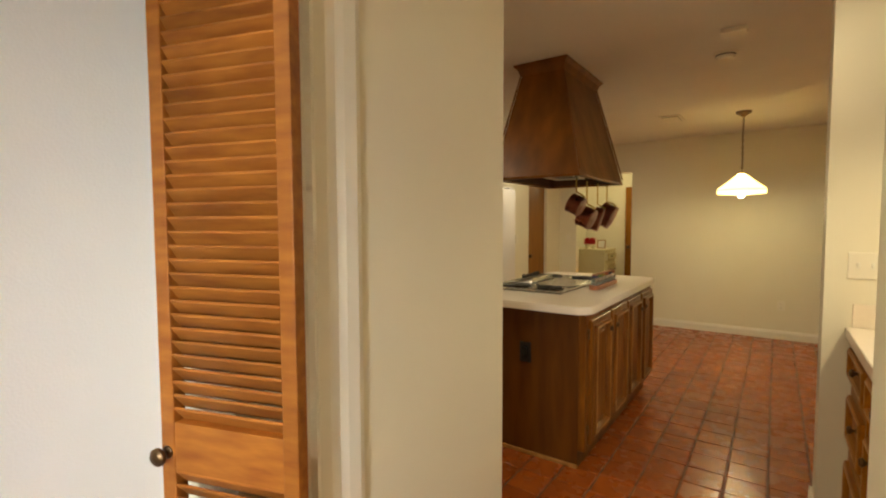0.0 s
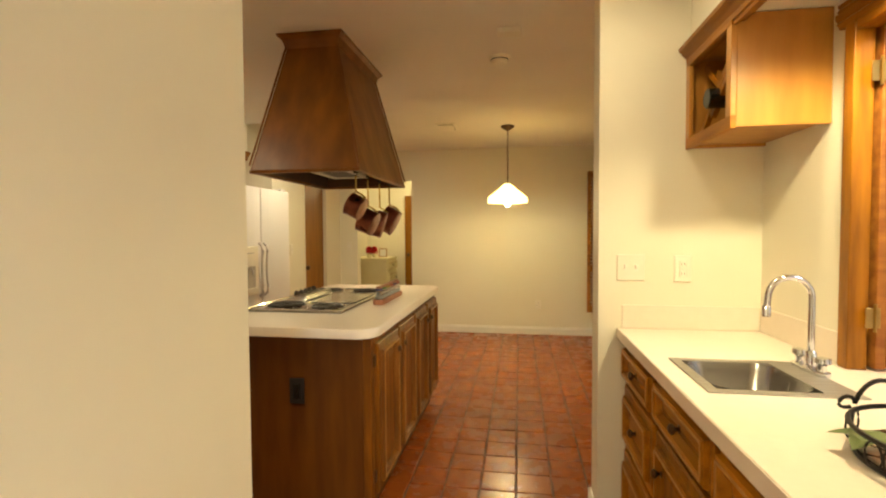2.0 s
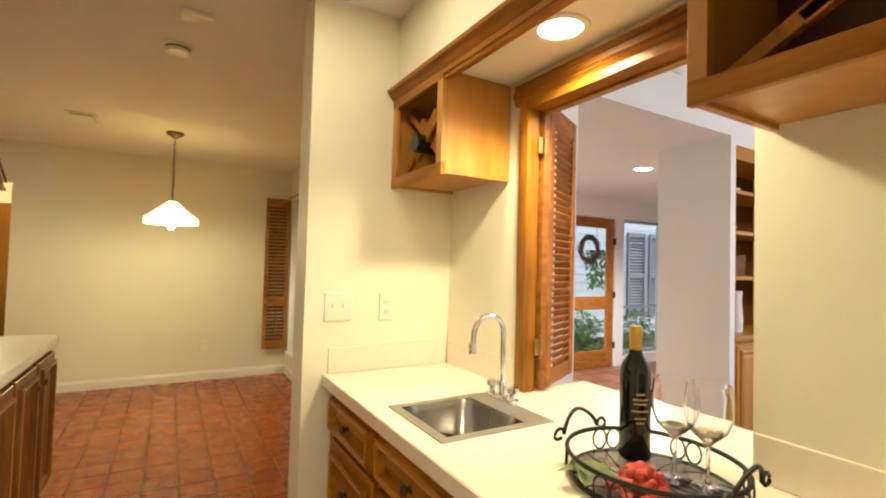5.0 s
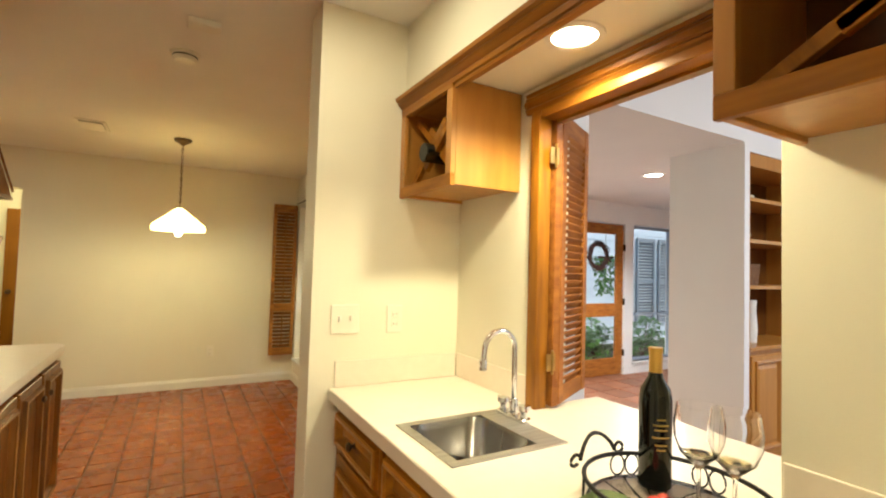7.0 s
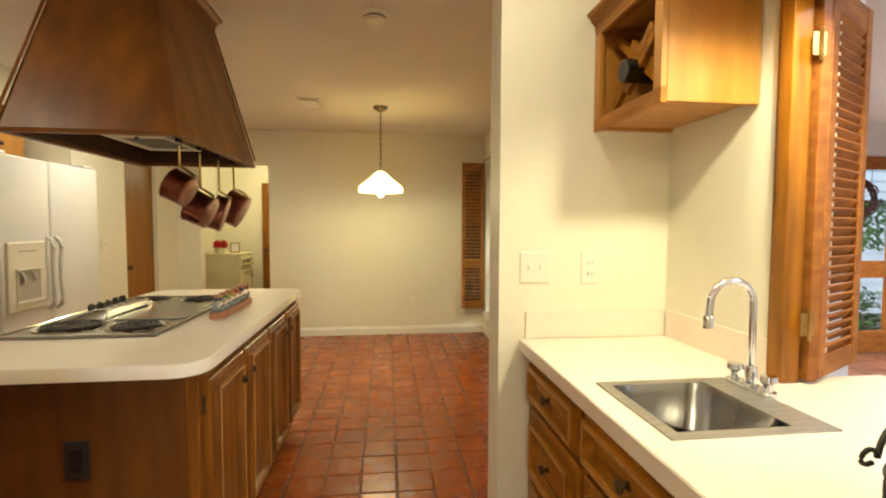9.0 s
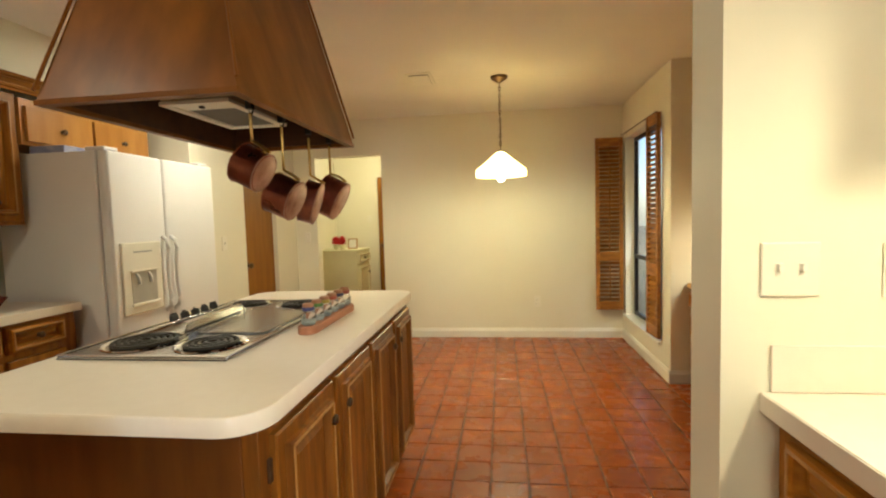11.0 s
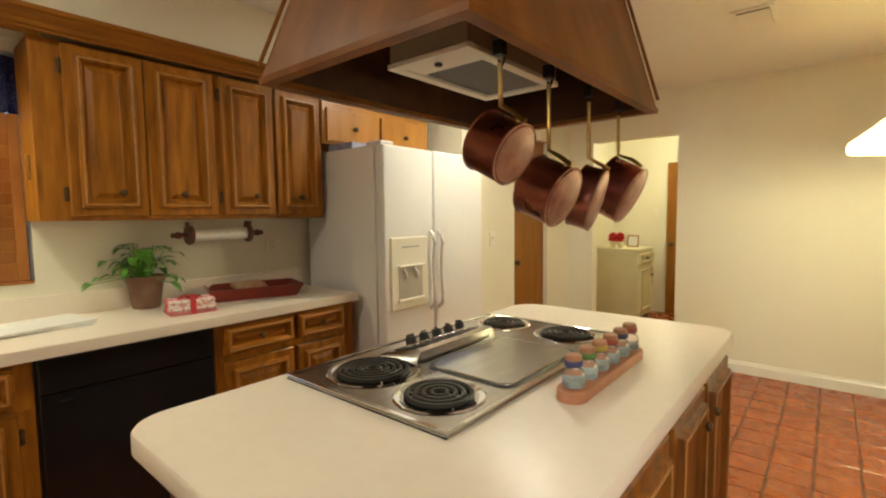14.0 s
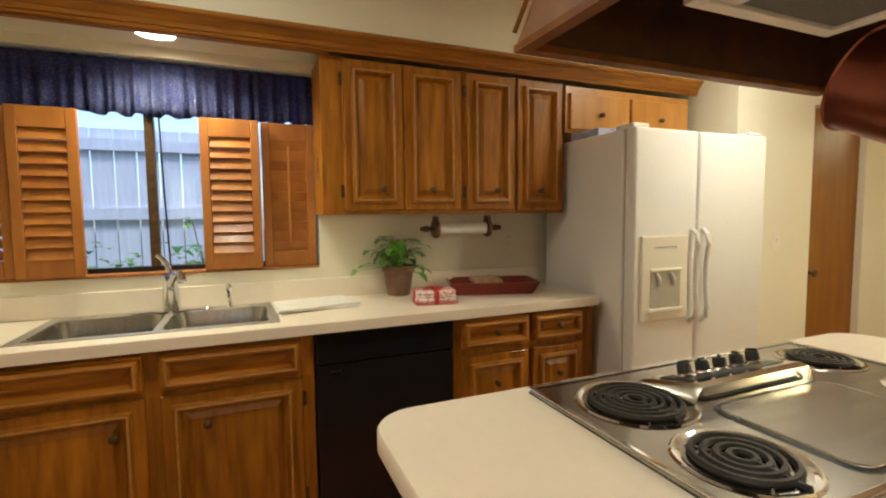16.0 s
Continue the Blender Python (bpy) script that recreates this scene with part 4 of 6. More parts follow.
def bottle(at, label, lying=False):
    b = thing("wine_bottle", label, "bottle", at)
    part("glass", lathe([(0, 0.0), (0.034, 0.0), (0.038, 0.004), (0.038, 0.19), (0.034, 0.212), (0.018, 0.236), (0.0145, 0.25), (0.0145, 0.30)], 28), material("dark_bottle_glass", (0.006, 0.008, 0.006), 0.06), b, "dark green glass", True)
    part("capsule", lathe([(0.0150, 0.238), (0.0155, 0.29), (0.0165, 0.292), (0.0165, 0.302), (0.0, 0.303)], 22), material("gold_foil", (0.62, 0.40, 0.10), 0.3, metal=0.8), b, "gold foil capsule", True)
    return b


wb = bottle(pose(2.864, 3.856, 0.930) @ Matrix.Diagonal((0.92, 0.92, 1.01, 1)), "full dark wine bottle with gold foil capsule on the iron tray")
lb = bottle(pose(2.735, 4.80, 1.852, -90, 0, -90), "dark wine bottle lying in the wine rack")
tagged(part("trim_bar", moulding([(u * 0.9, v) for u, v in CROWNW], (2.739, 3.0, 2.03), (2.739, 4.985, 2.03), (-1, 0, 0)), WOODY), "oak crown moulding above the wine racks", "moulding", kind="structure")
structure("soffit_bar_fascia", box(2.741, 3.0, 2.04, 2.765, 4.985, 2.069), WOODY, "oak fascia board along the bar soffit", "moulding")

# serving hatch casing and folded louvre panel
hatch = thing("hatch_frame", "honey oak casing round the serving hatch", "window frame", pose(3.03, 0, 0), kind="structure")
CASE = [(0, 0), (0.012, 0), (0.016, 0.010), (0.022, 0.016), (0.017, 0.021), (0.024, 0.028), (0.026, 0.044), (0.017, 0.050), (0.021, 0.056), (0.014, 0.063), (0.020, 0.074), (0, 0.074)]
part("head_casing", moulding(CASE, (-0.001, 3.615, 1.97), (-0.001, 4.515, 1.97), (-1, 0, 0)), WOODY, hatch)
part("jamb", box(-0.022, 4.43, 0.918, 0.034, 4.471, 1.97, 0.003), WOOD, hatch)
part("jamb_bead", box(-0.014, 4.472, 0.918, 0.0, 4.489, 1.97, 0.003), WOOD, hatch)
part("head", box(-0.02, 3.685, 1.94, 0.065, 4.429, 1.97, 0.003), WOODY, hatch)
part("track", box(0.04, 3.70, 1.93, 0.07, 4.41, 1.94), BRASS, hatch, "brass folding track")
bl = thing("louvre_shutter", "cedar louvre folding shutter standing open in the serving hatch", "shutter", pose(3.117, 4.425, 0.925, 0, 0, 27))
louver(bl, 0.31, 1.055, [(0, 0.06), (0.985, 1.055)], 0.036, 35, 0.03, 0.045, pitch=0.027, rod=False)
bl2 = thing("louvre_shutter", "cedar louvre folding shutter folded behind its pair", "shutter", pose(3.074, 4.414, 0.925))
part("stile", box(0, 0, 0, 0.028, 0.045, 1.03, 0.003), CEDAR, bl2)
for z in (0.155, 0.885):
    part("hinge", box(-0.030, -0.003, z - 0.03, 0.010, 0.0, z + 0.03, 0.001), BRASS, bl2, "brass butt hinge")
    part("hinge_pin", tube([(-0.005, -0.004, z - 0.042), (-0.005, -0.004, z + 0.042)], 0.0045, 8), BRASS, bl2, "brass hinge pin", True)

# ---- dining end ----
pend = thing("pendant_lamp", "opal glass pendant lamp on a dark chain, lit", "lamp", pose(1.905, 7.77, 0))
part("canopy", lathe([(0, 2.385), (0.012, 2.387), (0.03, 2.40), (0.065, 2.42), (0.07, 2.439), (0, 2.4395)], 24), BRONZE, pend, "dark bronze ceiling rose", True)
chain = bmesh.new()
for k in range(17):
    z = 2.375 - k * 0.031
    flat = k % 2
    pts = [(0.009 * math.cos(a) if flat else 0, 0 if flat else 0.009 * math.cos(a), z + 0.020 * math.sin(a)) for a in np.linspace(0, math.tau, 10, endpoint=False)]
    tube(pts, 0.0028, 5, chain, True)
part("chain", chain, BRONZE, pend, "dark bronze chain links")
part("cord", tube([(0.004, 0.0, 2.39), (-0.006, 0.004, 2.2), (0.005, -0.003, 2.05), (0, 0, 1.84)], 0.0025, 6), BRONZE, pend)
shade = part("shade", lathe([(0.022, 1.842), (0.05, 1.825), (0.10, 1.78), (0.155, 1.735), (0.20, 1.70), (0.207, 1.68), (0.204, 1.645), (0.200, 1.646), (0.202, 1.68), (0.195, 1.697), (0.15, 1.73), (0.095, 1.775), (0.045, 1.82)], 40), SHADE, pend, "lit opal glass shade", True)
part("shade_band", lathe([(0.2085, 1.683), (0.2085, 1.679), (0.206, 1.679)], 40), material("gold_rim", (0.4, 0.3, 0.08), 0.4), shade, "thin gilt band")
part("socket", lathe([(0, 1.85), (0.022, 1.85), (0.024, 1.80), (0.018, 1.78), (0, 1.78)], 16), BRONZE, pend, smooth=True)
part("bulb", lathe([(0, 1.60), (0.018, 1.604), (0.028, 1.62), (0.03, 1.645), (0.014, 1.69), (0.012, 1.78)], 18), GLOW, pend, "glowing bulb", True)

BASE = [(0, 0), (0.014, 0), (0.014, 0.075), (0.009, 0.083), (0.006, 0.098), (0, 0.10)]
SHOE = 0


def baseboard(p0, p1, out):
    structure("baseboard", moulding(BASE, (*p0, 0), (*p1, 0), (*out, 0)), TRIM, "white painted baseboard", "baseboard")


baseboard((0.588, 9.019), (3.164, 9.019), (0, -1))
baseboard((-0.429, 9.019), (-0.18, 9.019), (0, -1))
baseboard((3.164, 9.005), (3.164, 7.624), (-1, 0))
baseboard((3.15, 7.624), (3.30, 7.624), (0, -1))
baseboard((-0.429, 7.22), (-0.429, 7.945), (1, 0))
baseboard((-0.429, 8.545), (-0.429, 9.005), (1, 0))
baseboard((2.356, 4.989), (2.49, 4.989), (0, -1))
baseboard((2.369, 4.976), (2.369, 5.15), (-1, 0))
baseboard((2.357, 5.151), (3.28, 5.151), (0, 1))
baseboard((1.361, 3.16), (1.361, 3.914), (1, 0))

win = thing("window_1", "tall dark metal sash window beside the dining area", "window", pose(3.165, 0, 0), kind="structure")
part("sill", box(-0.03, 7.82, 0.245, 0.10, 8.94, 0.272, 0.004), TRIM, win, "white painted sill")
fr = bmesh.new()
for y0, z0, y1, z1 in ((7.835, 0.275, 7.865, 2.075), (8.89, 0.275, 8.92, 2.075), (7.865, 0.275, 8.89, 0.31), (7.865, 2.04, 8.89, 2.075), (7.865, 0.86, 8.89, 0.90)):
    box(0.085, y0, z0, 0.125, y1, z1, 0.003, fr)
part("window_frame", fr, DARKMETAL, win, "dark bronze metal frame")
for z0, z1 in ((0.31, 0.86), (0.90, 2.04)):
    g = part("pane", box(0.10, 7.865, z0, 0.105, 8.89, z1), GLASS, win)
    g.visible_shadow = False
far_sh = thing("louvre_shutter", "dark cedar louvre window shutter standing open against the wall", "shutter", pose(2.872, 8.932, 0.315))
louver(far_sh, 0.275, 1.78, [(0, 0.09), (0.51, 0.61), (1.69, 1.78)], 0.05, 52, 0.03, 0.04, DINECEDAR, DINECEDAR)
near_sh = thing("louvre_shutter", "dark cedar louvre window shutter folded half across the window", "shutter", pose(3.153, 7.80, 0.30, 0, 0, 94))
louver(near_sh, 0.24, 1.80, [(0, 0.09), (0.50, 0.60), (1.71, 1.80)], 0.05, 52, 0.03, 0.035, DINECEDAR, DINECEDAR)
rodm = part("curtain_rod", tube([(3.13, 7.84, 2.11), (3.13, 8.93, 2.11)], 0.006, 8), BRONZE)
tagged(rodm, "thin dark metal rail above the window", "rail")

cv = thing("ceiling_vent", "white slatted air vent in the ceiling", "vent", pose(1.283, 7.69, TOP))
part("frame", box(-0.10, -0.16, -0.010, 0.10, 0.16, -0.001, 0.003), TRIM, cv)
# Dark plate stands in for the shaded gaps behind the slats.
part("backing", box(-0.075, -0.13, -0.0125, 0.075, 0.13, -0.0105), material("vent_backing", (0.08, 0.07, 0.05), 0.6), cv)
sl = None
for k in range(9):
    at = pose(0, -0.112 + k * 0.028, -0.0165, -12)
    sl = part("slat", box(-0.075, -0.008, -0.001, 0.075, 0.008, 0.001), TRIM, cv, at=at) if sl is None else again(sl, at)
sd = thing("smoke_detector", "round white smoke detector on the ceiling", "smoke detector", pose(1.90, 5.84, TOP))
part("body", lathe([(0, -0.04), (0.045, -0.038), (0.055, -0.025), (0.058, -0.012), (0.068, -0.010), (0.07, -0.001), (0, -0.001)], 28), PLASTIC, sd, smooth=True)
part("grille", lathe([(0.0565, -0.024), (0.0575, -0.018), (0.056, -0.014)], 28), BLACKMAT, sd)
sb = thing("alarm_sensor", "small white rectangular sensor box on the ceiling", "sensor", pose(1.97, 5.44, TOP))
part("body", box(-0.065, -0.04, -0.028, 0.065, 0.04, -0.001, 0.006), PLASTIC, sb)
part("cover_line", box(-0.066, -0.041, -0.010, 0.066, 0.041, -0.008), TRIM, sb)


def recessed(x, y, z, glow, label, r=0.075):
    d = thing("recessed_light", label, "lamp", pose(x, y, z))
    part("trim_ring", lathe([(r, -0.001), (r + 0.02, -0.001), (r + 0.018, -0.006), (r, -0.008)], 32), TRIM, d, smooth=True)
    part("lens", lathe([(0, -0.006), (r * 0.6, -0.005), (r, -0.002)], 32), glow, d, "glowing lens", True)


recessed(2.868, 4.13, 2.07, GLOW, "lit recessed downlight in the bar soffit", 0.066)
recessed(-0.82, 4.24, 2.10, GLOW, "lit recessed downlight above the kitchen sink")
# Two made-up kitchen housings, hidden by the hood or above the view.
recessed(0.25, 6.9, TOP, GLOW, "added lit downlight in the kitchen ceiling, out of view")
recessed(0.15, 4.35, TOP, GLOW, "added lit downlight in the kitchen ceiling, out of view")
# Housing made up to go with the passage fill.
recessed(2.3, 4.45, TOP, GLOW, "added lit downlight in the unseen passage ceiling")
# Unseen housing added for the hall fill lamp.
recessed(1.5, 1.6, TOP, GLOW, "added lit downlight in the unseen hall ceiling", 0.1)
recessed(5.89, 6.09, 2.36, GLOWCOOL, "lit recessed downlight in the foyer ceiling", 0.085)


def plate(at, gang, kind, label):
    w = 0.07 if gang == 1 else 0.116
    p = thing("switch_plate" if kind == "switch" else "wall_outlet", label, "switch" if kind == "switch" else "outlet", at)
    part("plate", box(-w / 2, -0.006, -0.0575, w / 2, 0, 0.0575, 0.003), PLASTIC, p)
    for k in range(gang):
        x = (k - (gang - 1) / 2) * 0.046
        if kind == "switch":
            part("toggle", box(x - 0.005, -0.016, -0.004, x + 0.005, -0.006, 0.012, 0.001), TRIM, p)
            part("slot", box(x - 0.007, -0.007, -0.014, x + 0.007, -0.0055, 0.014), TRIM, p)
        else:
            for z in (-0.02, 0.02):
                s = part("socket", box(x - 0.014, -0.008, z - 0.013, x + 0.014, -0.006, z + 0.013, 0.003), PLASTIC, p)
                for dx in (-0.006, 0.006):
                    part("slot", box(x + dx - 0.001, -0.0086, z - 0.005, x + dx + 0.001, -0.008, z + 0.005), BLACKMAT, s)
    return p


plate(pose(2.505, 4.989, 1.184), 2, "switch", "almond double light switch on the bar wall")
plate(pose(2.718, 4.989, 1.18), 1, "outlet", "almond wall outlet above the bar worktop")
plate(pose(2.265, 9.019, 0.39), 1, "outlet", "almond wall outlet low on the dining wall")
plate(pose(-0.429, 7.60, 1.16, 0, 0, 90), 1, "switch", "almond light switch beside the pantry door")
plate(pose(-0.999, 6.02, 1.185, 0, 0, 90), 1, "outlet", "almond wall outlet above the kitchen worktop")


def slab_door(at, w, h, label, mat, knob_x, name="door_1"):
    d = thing(name, label, "door", at, kind="structure")
    part("leaf", box(0, 0, 0.01, w, 0.04, h, 0.003), mat, d)
    k = part("door_handle", lathe([(0, 0.06), (0.022, 0.055), (0.027, 0.042), (0.02, 0.03), (0.010, 0.024), (0.010, 0.008), (0.028, 0.005), (0.03, 0.0)], 20, pose(knob_x, 0, 0.93, 90)), BRONZE, d, "aged bronze door knob", True)
    return d


slab_door(pose(-0.47, 7.95, 0, 0, 0, 90), 0.59, 2.01, "plain honey-brown wooden pantry door, closed", PANTRY, 0.06)
slab_door(pose(-0.03, 11.14, 0), 0.76, 2.0, "plain brown wooden door at the end of the laundry, closed", PANTRY, 0.06, "door_2")


# ---- passage: folding louvre door and casing ----
bif = thing("folding_door", "cedar louvre folding door panel standing open with a bronze knob", "door", pose(1.112, 2.800, 0.02, 0, 0, 17.9))
louver(bif, 0.348, 1.99, [(0, 0.16), (0.815, 0.925), (1.92, 1.99)], 0.047, 40, 0.034, 0.036, rod=False, pitch=0.0285)
part("knob", lathe([(0, 0.036), (0.012, 0.035), (0.019, 0.029), (0.019, 0.022), (0.010, 0.015), (0.007, 0.008), (0.014, 0.003), (0.014, 0.0)], 18, pose(0.018, 0.0, 0.858, 90)), BRONZE, bif, "round dark bronze knob", True)
casing = thing("door_frame", "white painted fluted casing beside the folding door", "door frame", pose(1.36, 0, 0), kind="structure")
FLUTE = [(2.992, 0.004), (2.998, 0.006), (3.005, 0.020), (3.02, 0.012), (3.05, 0.016), (3.08, 0.012), (3.10, 0.020), (3.135, 0.022), (3.155, 0.014), (3.16, 0.001)]
part("casing", loft([[(-0.002, 2.992, z)] + [(x, y, z) for y, x in FLUTE] + [(-0.002, 3.16, z)] for z in (0.0, 2.10)]), TRIM, casing, smooth=False)
part("casing", loft([[(-0.002, 1.80, z)] + [(0.018, y, z) for y in (1.80, 1.95)] + [(-0.002, 1.95, z)] for z in (0.0, 2.10)]), TRIM, casing)
part("head_casing", box(0.0, 1.95, 2.03, 0.018, 2.90, 2.10, 0.003), TRIM, casing)
part("jamb", box(-0.13, 2.965, 0, -0.003, 2.984, 2.03), TRIM, casing)

# ---- kitchen window ----
kw = thing("window_2", "sliding kitchen window above the sink looking on a fence", "window", pose(-1.0, 0, 0), kind="structure")
fr = bmesh.new()
for y0, z0, y1, z1 in ((3.505, 1.09, 3.535, 2.05), (4.865, 1.09, 4.895, 2.05), (3.535, 1.09, 4.865, 1.115), (3.535, 2.025, 4.865, 2.05)):
    box(-0.115, y0, z0, -0.075, y1, z1, 0.003, fr)
part("window_frame", fr, DARKMETAL, kw)
part("mullion", box(-0.105, 4.14, 1.115, -0.07, 4.18, 2.025, 0.003), BRONZE, kw, "bronze metal centre bar")
for y0, y1 in ((3.535, 4.14), (4.18, 4.865)):
    g = part("pane", box(-0.098, y0, 1.115, -0.094, y1, 2.025), GLASS, kw)
    g.visible_shadow = False
part("window_sill", box(-0.10, 3.505, 1.080, 0.012, 4.895, 1.092, 0.003), CEDAR, kw, "thin stained wooden sill")
kwood = material("pine_shutter", (0.42, 0.165, 0.03), 0.45, spec=0.3, color2=(0.29, 0.10, 0.018), scale=5, stretch=(2, 2, 0.8), bump=0.1, coat=0.15, per_object=0.1)
for y, x, w, tilt, rod, rz in ((3.685, -0.945, 0.235, -24, False, 92), (3.46, -0.985, 0.215, 40, True, 90), (4.372, -0.975, 0.255, -24, False, 88), (4.637, -1.006, 0.248, 13, True, 90)):
    s = thing("louvre_shutter", "stained pine louvre shutter, half open across the kitchen window", "shutter", pose(x, y, 1.094, 0, 0, rz), "kitchen window shutters")
    louver(s, w, 0.705, [(0, 0.075), (0.62, 0.705)], 0.056, tilt, 0.026, 0.038, kwood, kwood, rod, pitch=0.048)


def cloth_material():
    m = material("navy_valance_cloth", (0.006, 0.010, 0.075), 0.85, color2=(0.24, 0.25, 0.38), scale=230, contrast=(0.56, 0.66), sheen=0.05)
    nodes, links = m.node_tree.nodes, m.node_tree.links
    tr, mx = nodes.new("ShaderNodeBsdfTranslucent"), nodes.new("ShaderNodeMixShader")
    tr.inputs["Color"].default_value = (0.05, 0.09, 0.55, 1)
    mx.inputs["Fac"].default_value = 0.2
    links.new(nodes["Principled BSDF"].outputs[0], mx.inputs[1])
    links.new(tr.outputs[0], mx.inputs[2])
    links.new(mx.outputs[0], nodes["Material Output"].inputs["Surface"])
    return m


val = thing("window_valance", "gathered navy patterned cloth valance across the kitchen window", "curtain", pose(-1.0, 3.50, 0))
bm = bmesh.new()
N, rows = 260, []
for z, amp in ((2.042, 0.006), (2.02, 0.010), (2.005, 0.006), (1.94, 0.014), (1.85, 0.020), (1.80, 0.024)):
    row = []
    for k in range(N):
        y = 1.395 * k / (N - 1)
        wob = math.sin(y * 95 + 1.4 * math.sin(y * 17)) + 0.5 * math.sin(y * 163 + 2 * math.sin(y * 11))
        dip = 0.008 * math.sin(y * 60 + 1.0) if z < 1.81 else 0
        row.append(bm.verts.new((-0.035 + amp * wob * 0.75, y, z + dip)))
    rows.append(row)
for a, b in zip(rows, rows[1:]):
    for k in range(N - 1):
        bm.faces.new((a[k], a[k + 1], b[k + 1], b[k]))
tagged(part("blind_wand", tube([(-1.05, 4.205, 1.80), (-1.048, 4.212, 1.45), (-1.05, 4.222, 1.12)], 0.004, 6), DARKMETAL, smooth=True), "thin dark wand hanging beside the kitchen window bar", "wand")
cl = part("cloth", bm, cloth_material(), val, smooth=True)
so = cl.modifiers.new("thickness", "SOLIDIFY")
so.thickness = 0.0015
part("rod", tube([(-0.062, 0.0, 2.018), (-0.062, 1.395, 2.018)], 0.005, 8), TRIM, val, "thin white curtain rod")

# ---- things on the kitchen worktop ----
pot = thing("potted_plant", "leafy green plant in a dark terracotta pot on the worktop", "plant", pose(-0.93, 5.30, 0.917))
part("pot", lathe([(0, 0.002), (0.058, 0.0), (0.062, 0.012), (0.078, 0.125), (0.086, 0.128), (0.088, 0.158), (0.080, 0.158), (0.074, 0.135), (0, 0.135)], 28), material("aged_clay_pot", (0.16, 0.07, 0.04), 0.7, color2=(0.26, 0.15, 0.09), scale=12, bump=0.3), pot, smooth=True)
part("soil", lathe([(0, 0.142), (0.076, 0.138)], 20), SOIL, pot)
rnd = random.Random(4)


def leaf_mesh(bm, place, way, size, droop=0.3):
    way = Vector(way).normalized()
    side = way.cross(Vector((0, 0, 1)))
    side = side.normalized() if side.length > 0.05 else Vector((1, 0, 0))
    up = side.cross(way)
    p = Vector(place)
    a = bm.verts.new(p)
    l = bm.verts.new(p + way * size * 0.45 + side * size * 0.38 + up * size * 0.10)
    r = bm.verts.new(p + way * size * 0.45 - side * size * 0.38 + up * size * 0.10)
    l2 = bm.verts.new(p + way * size * 0.8 + side * size * 0.22 - up * size * droop * 0.3)
    r2 = bm.verts.new(p + way * size * 0.8 - side * size * 0.22 - up * size * droop * 0.3)
    m = bm.verts.new(p + way * size * 0.5)
    t = bm.verts.new(p + way * size * 1.08 - up * size * droop)
    for f in ((a, l, m), (a, m, r), (l, l2, m), (m, r2, r), (l2, t, m), (m, t, r2)):
        bm.faces.new(f)


lv, st = bmesh.new(), bmesh.new()
for k in range(95):
    a, e = rnd.uniform(0, math.tau), rnd.uniform(0.15, 1.3)
    L = rnd.uniform(0.07, 0.19) * (1.2 if e < 0.5 else 1)
    tip = Vector((math.cos(a) * math.cos(e) * L, math.sin(a) * math.cos(e) * L, 0.15 + math.sin(e) * L * 0.95 - (0.05 if e < 0.4 and rnd.random() < 0.5 else 0)))
    tube([(0.02 * math.cos(a), 0.02 * math.sin(a), 0.135), ((tip.x * 0.6), tip.y * 0.6, tip.z + 0.008), tip], 0.0014, 4, st)
    leaf_mesh(lv, tip, (math.cos(a), math.sin(a), rnd.uniform(-0.5, 0.5)), rnd.uniform(0.045, 0.07))
part("stems", st, POTLEAF, pot)
part("foliage", lv, POTLEAF, pot, "glossy heart-shaped leaves", True)

CLOTHRED = material("red_ribbon", (0.45, 0.02, 0.02), 0.6)
CHECK = material("pink_check_cotton", (0.62, 0.30, 0.30), 0.9, color2=(0.78, 0.70, 0.66), scale=70, contrast=(0.45, 0.55), bump=0.2, bump_scale=200)
tw = thing("folded_towels", "stack of folded red and white towels tied with red ribbon", "towels", pose(-0.63, 5.385, 0.917, 0, 0, 80))
for k, (w, d) in enumerate(((0.20, 0.14), (0.196, 0.136), (0.19, 0.13), (0.192, 0.132))):
    part("towel", box(-w / 2, -d / 2, k * 0.0165, w / 2, d / 2, k * 0.0165 + 0.016, 0.007, segments=3), (CHECK, material("red_cotton", (0.45, 0.06, 0.06), 0.9, color2=(0.55, 0.25, 0.22), scale=60))[k == 0], tw, "", True)
part("ribbon", box(-0.012, -0.072, 0.0, 0.012, 0.072, 0.068, 0.004), CLOTHRED, tw)
part("ribbon", box(-0.102, -0.008, 0.0, 0.102, 0.008, 0.0675, 0.004), CLOTHRED, tw)
bowm = bmesh.new()
for a in (20, 110, 200, 290, 155):
    leaf_mesh(bowm, (0, 0, 0.068), (math.cos(radians(a)), math.sin(radians(a)), 0.25), 0.055, 0.4)
part("bow", bowm, CLOTHRED, tw)

st = thing("serving_tray", "red painted wooden tray holding packets on the worktop", "tray", pose(-0.80, 5.79, 0.917, 0, 0, 72))
REDTRAY = material("red_lacquer", (0.24, 0.025, 0.012), 0.35, color2=(0.15, 0.02, 0.012), scale=6, bump=0.1)
part("base", box(-0.20, -0.10, 0.0, 0.20, 0.10, 0.008), REDTRAY, st)
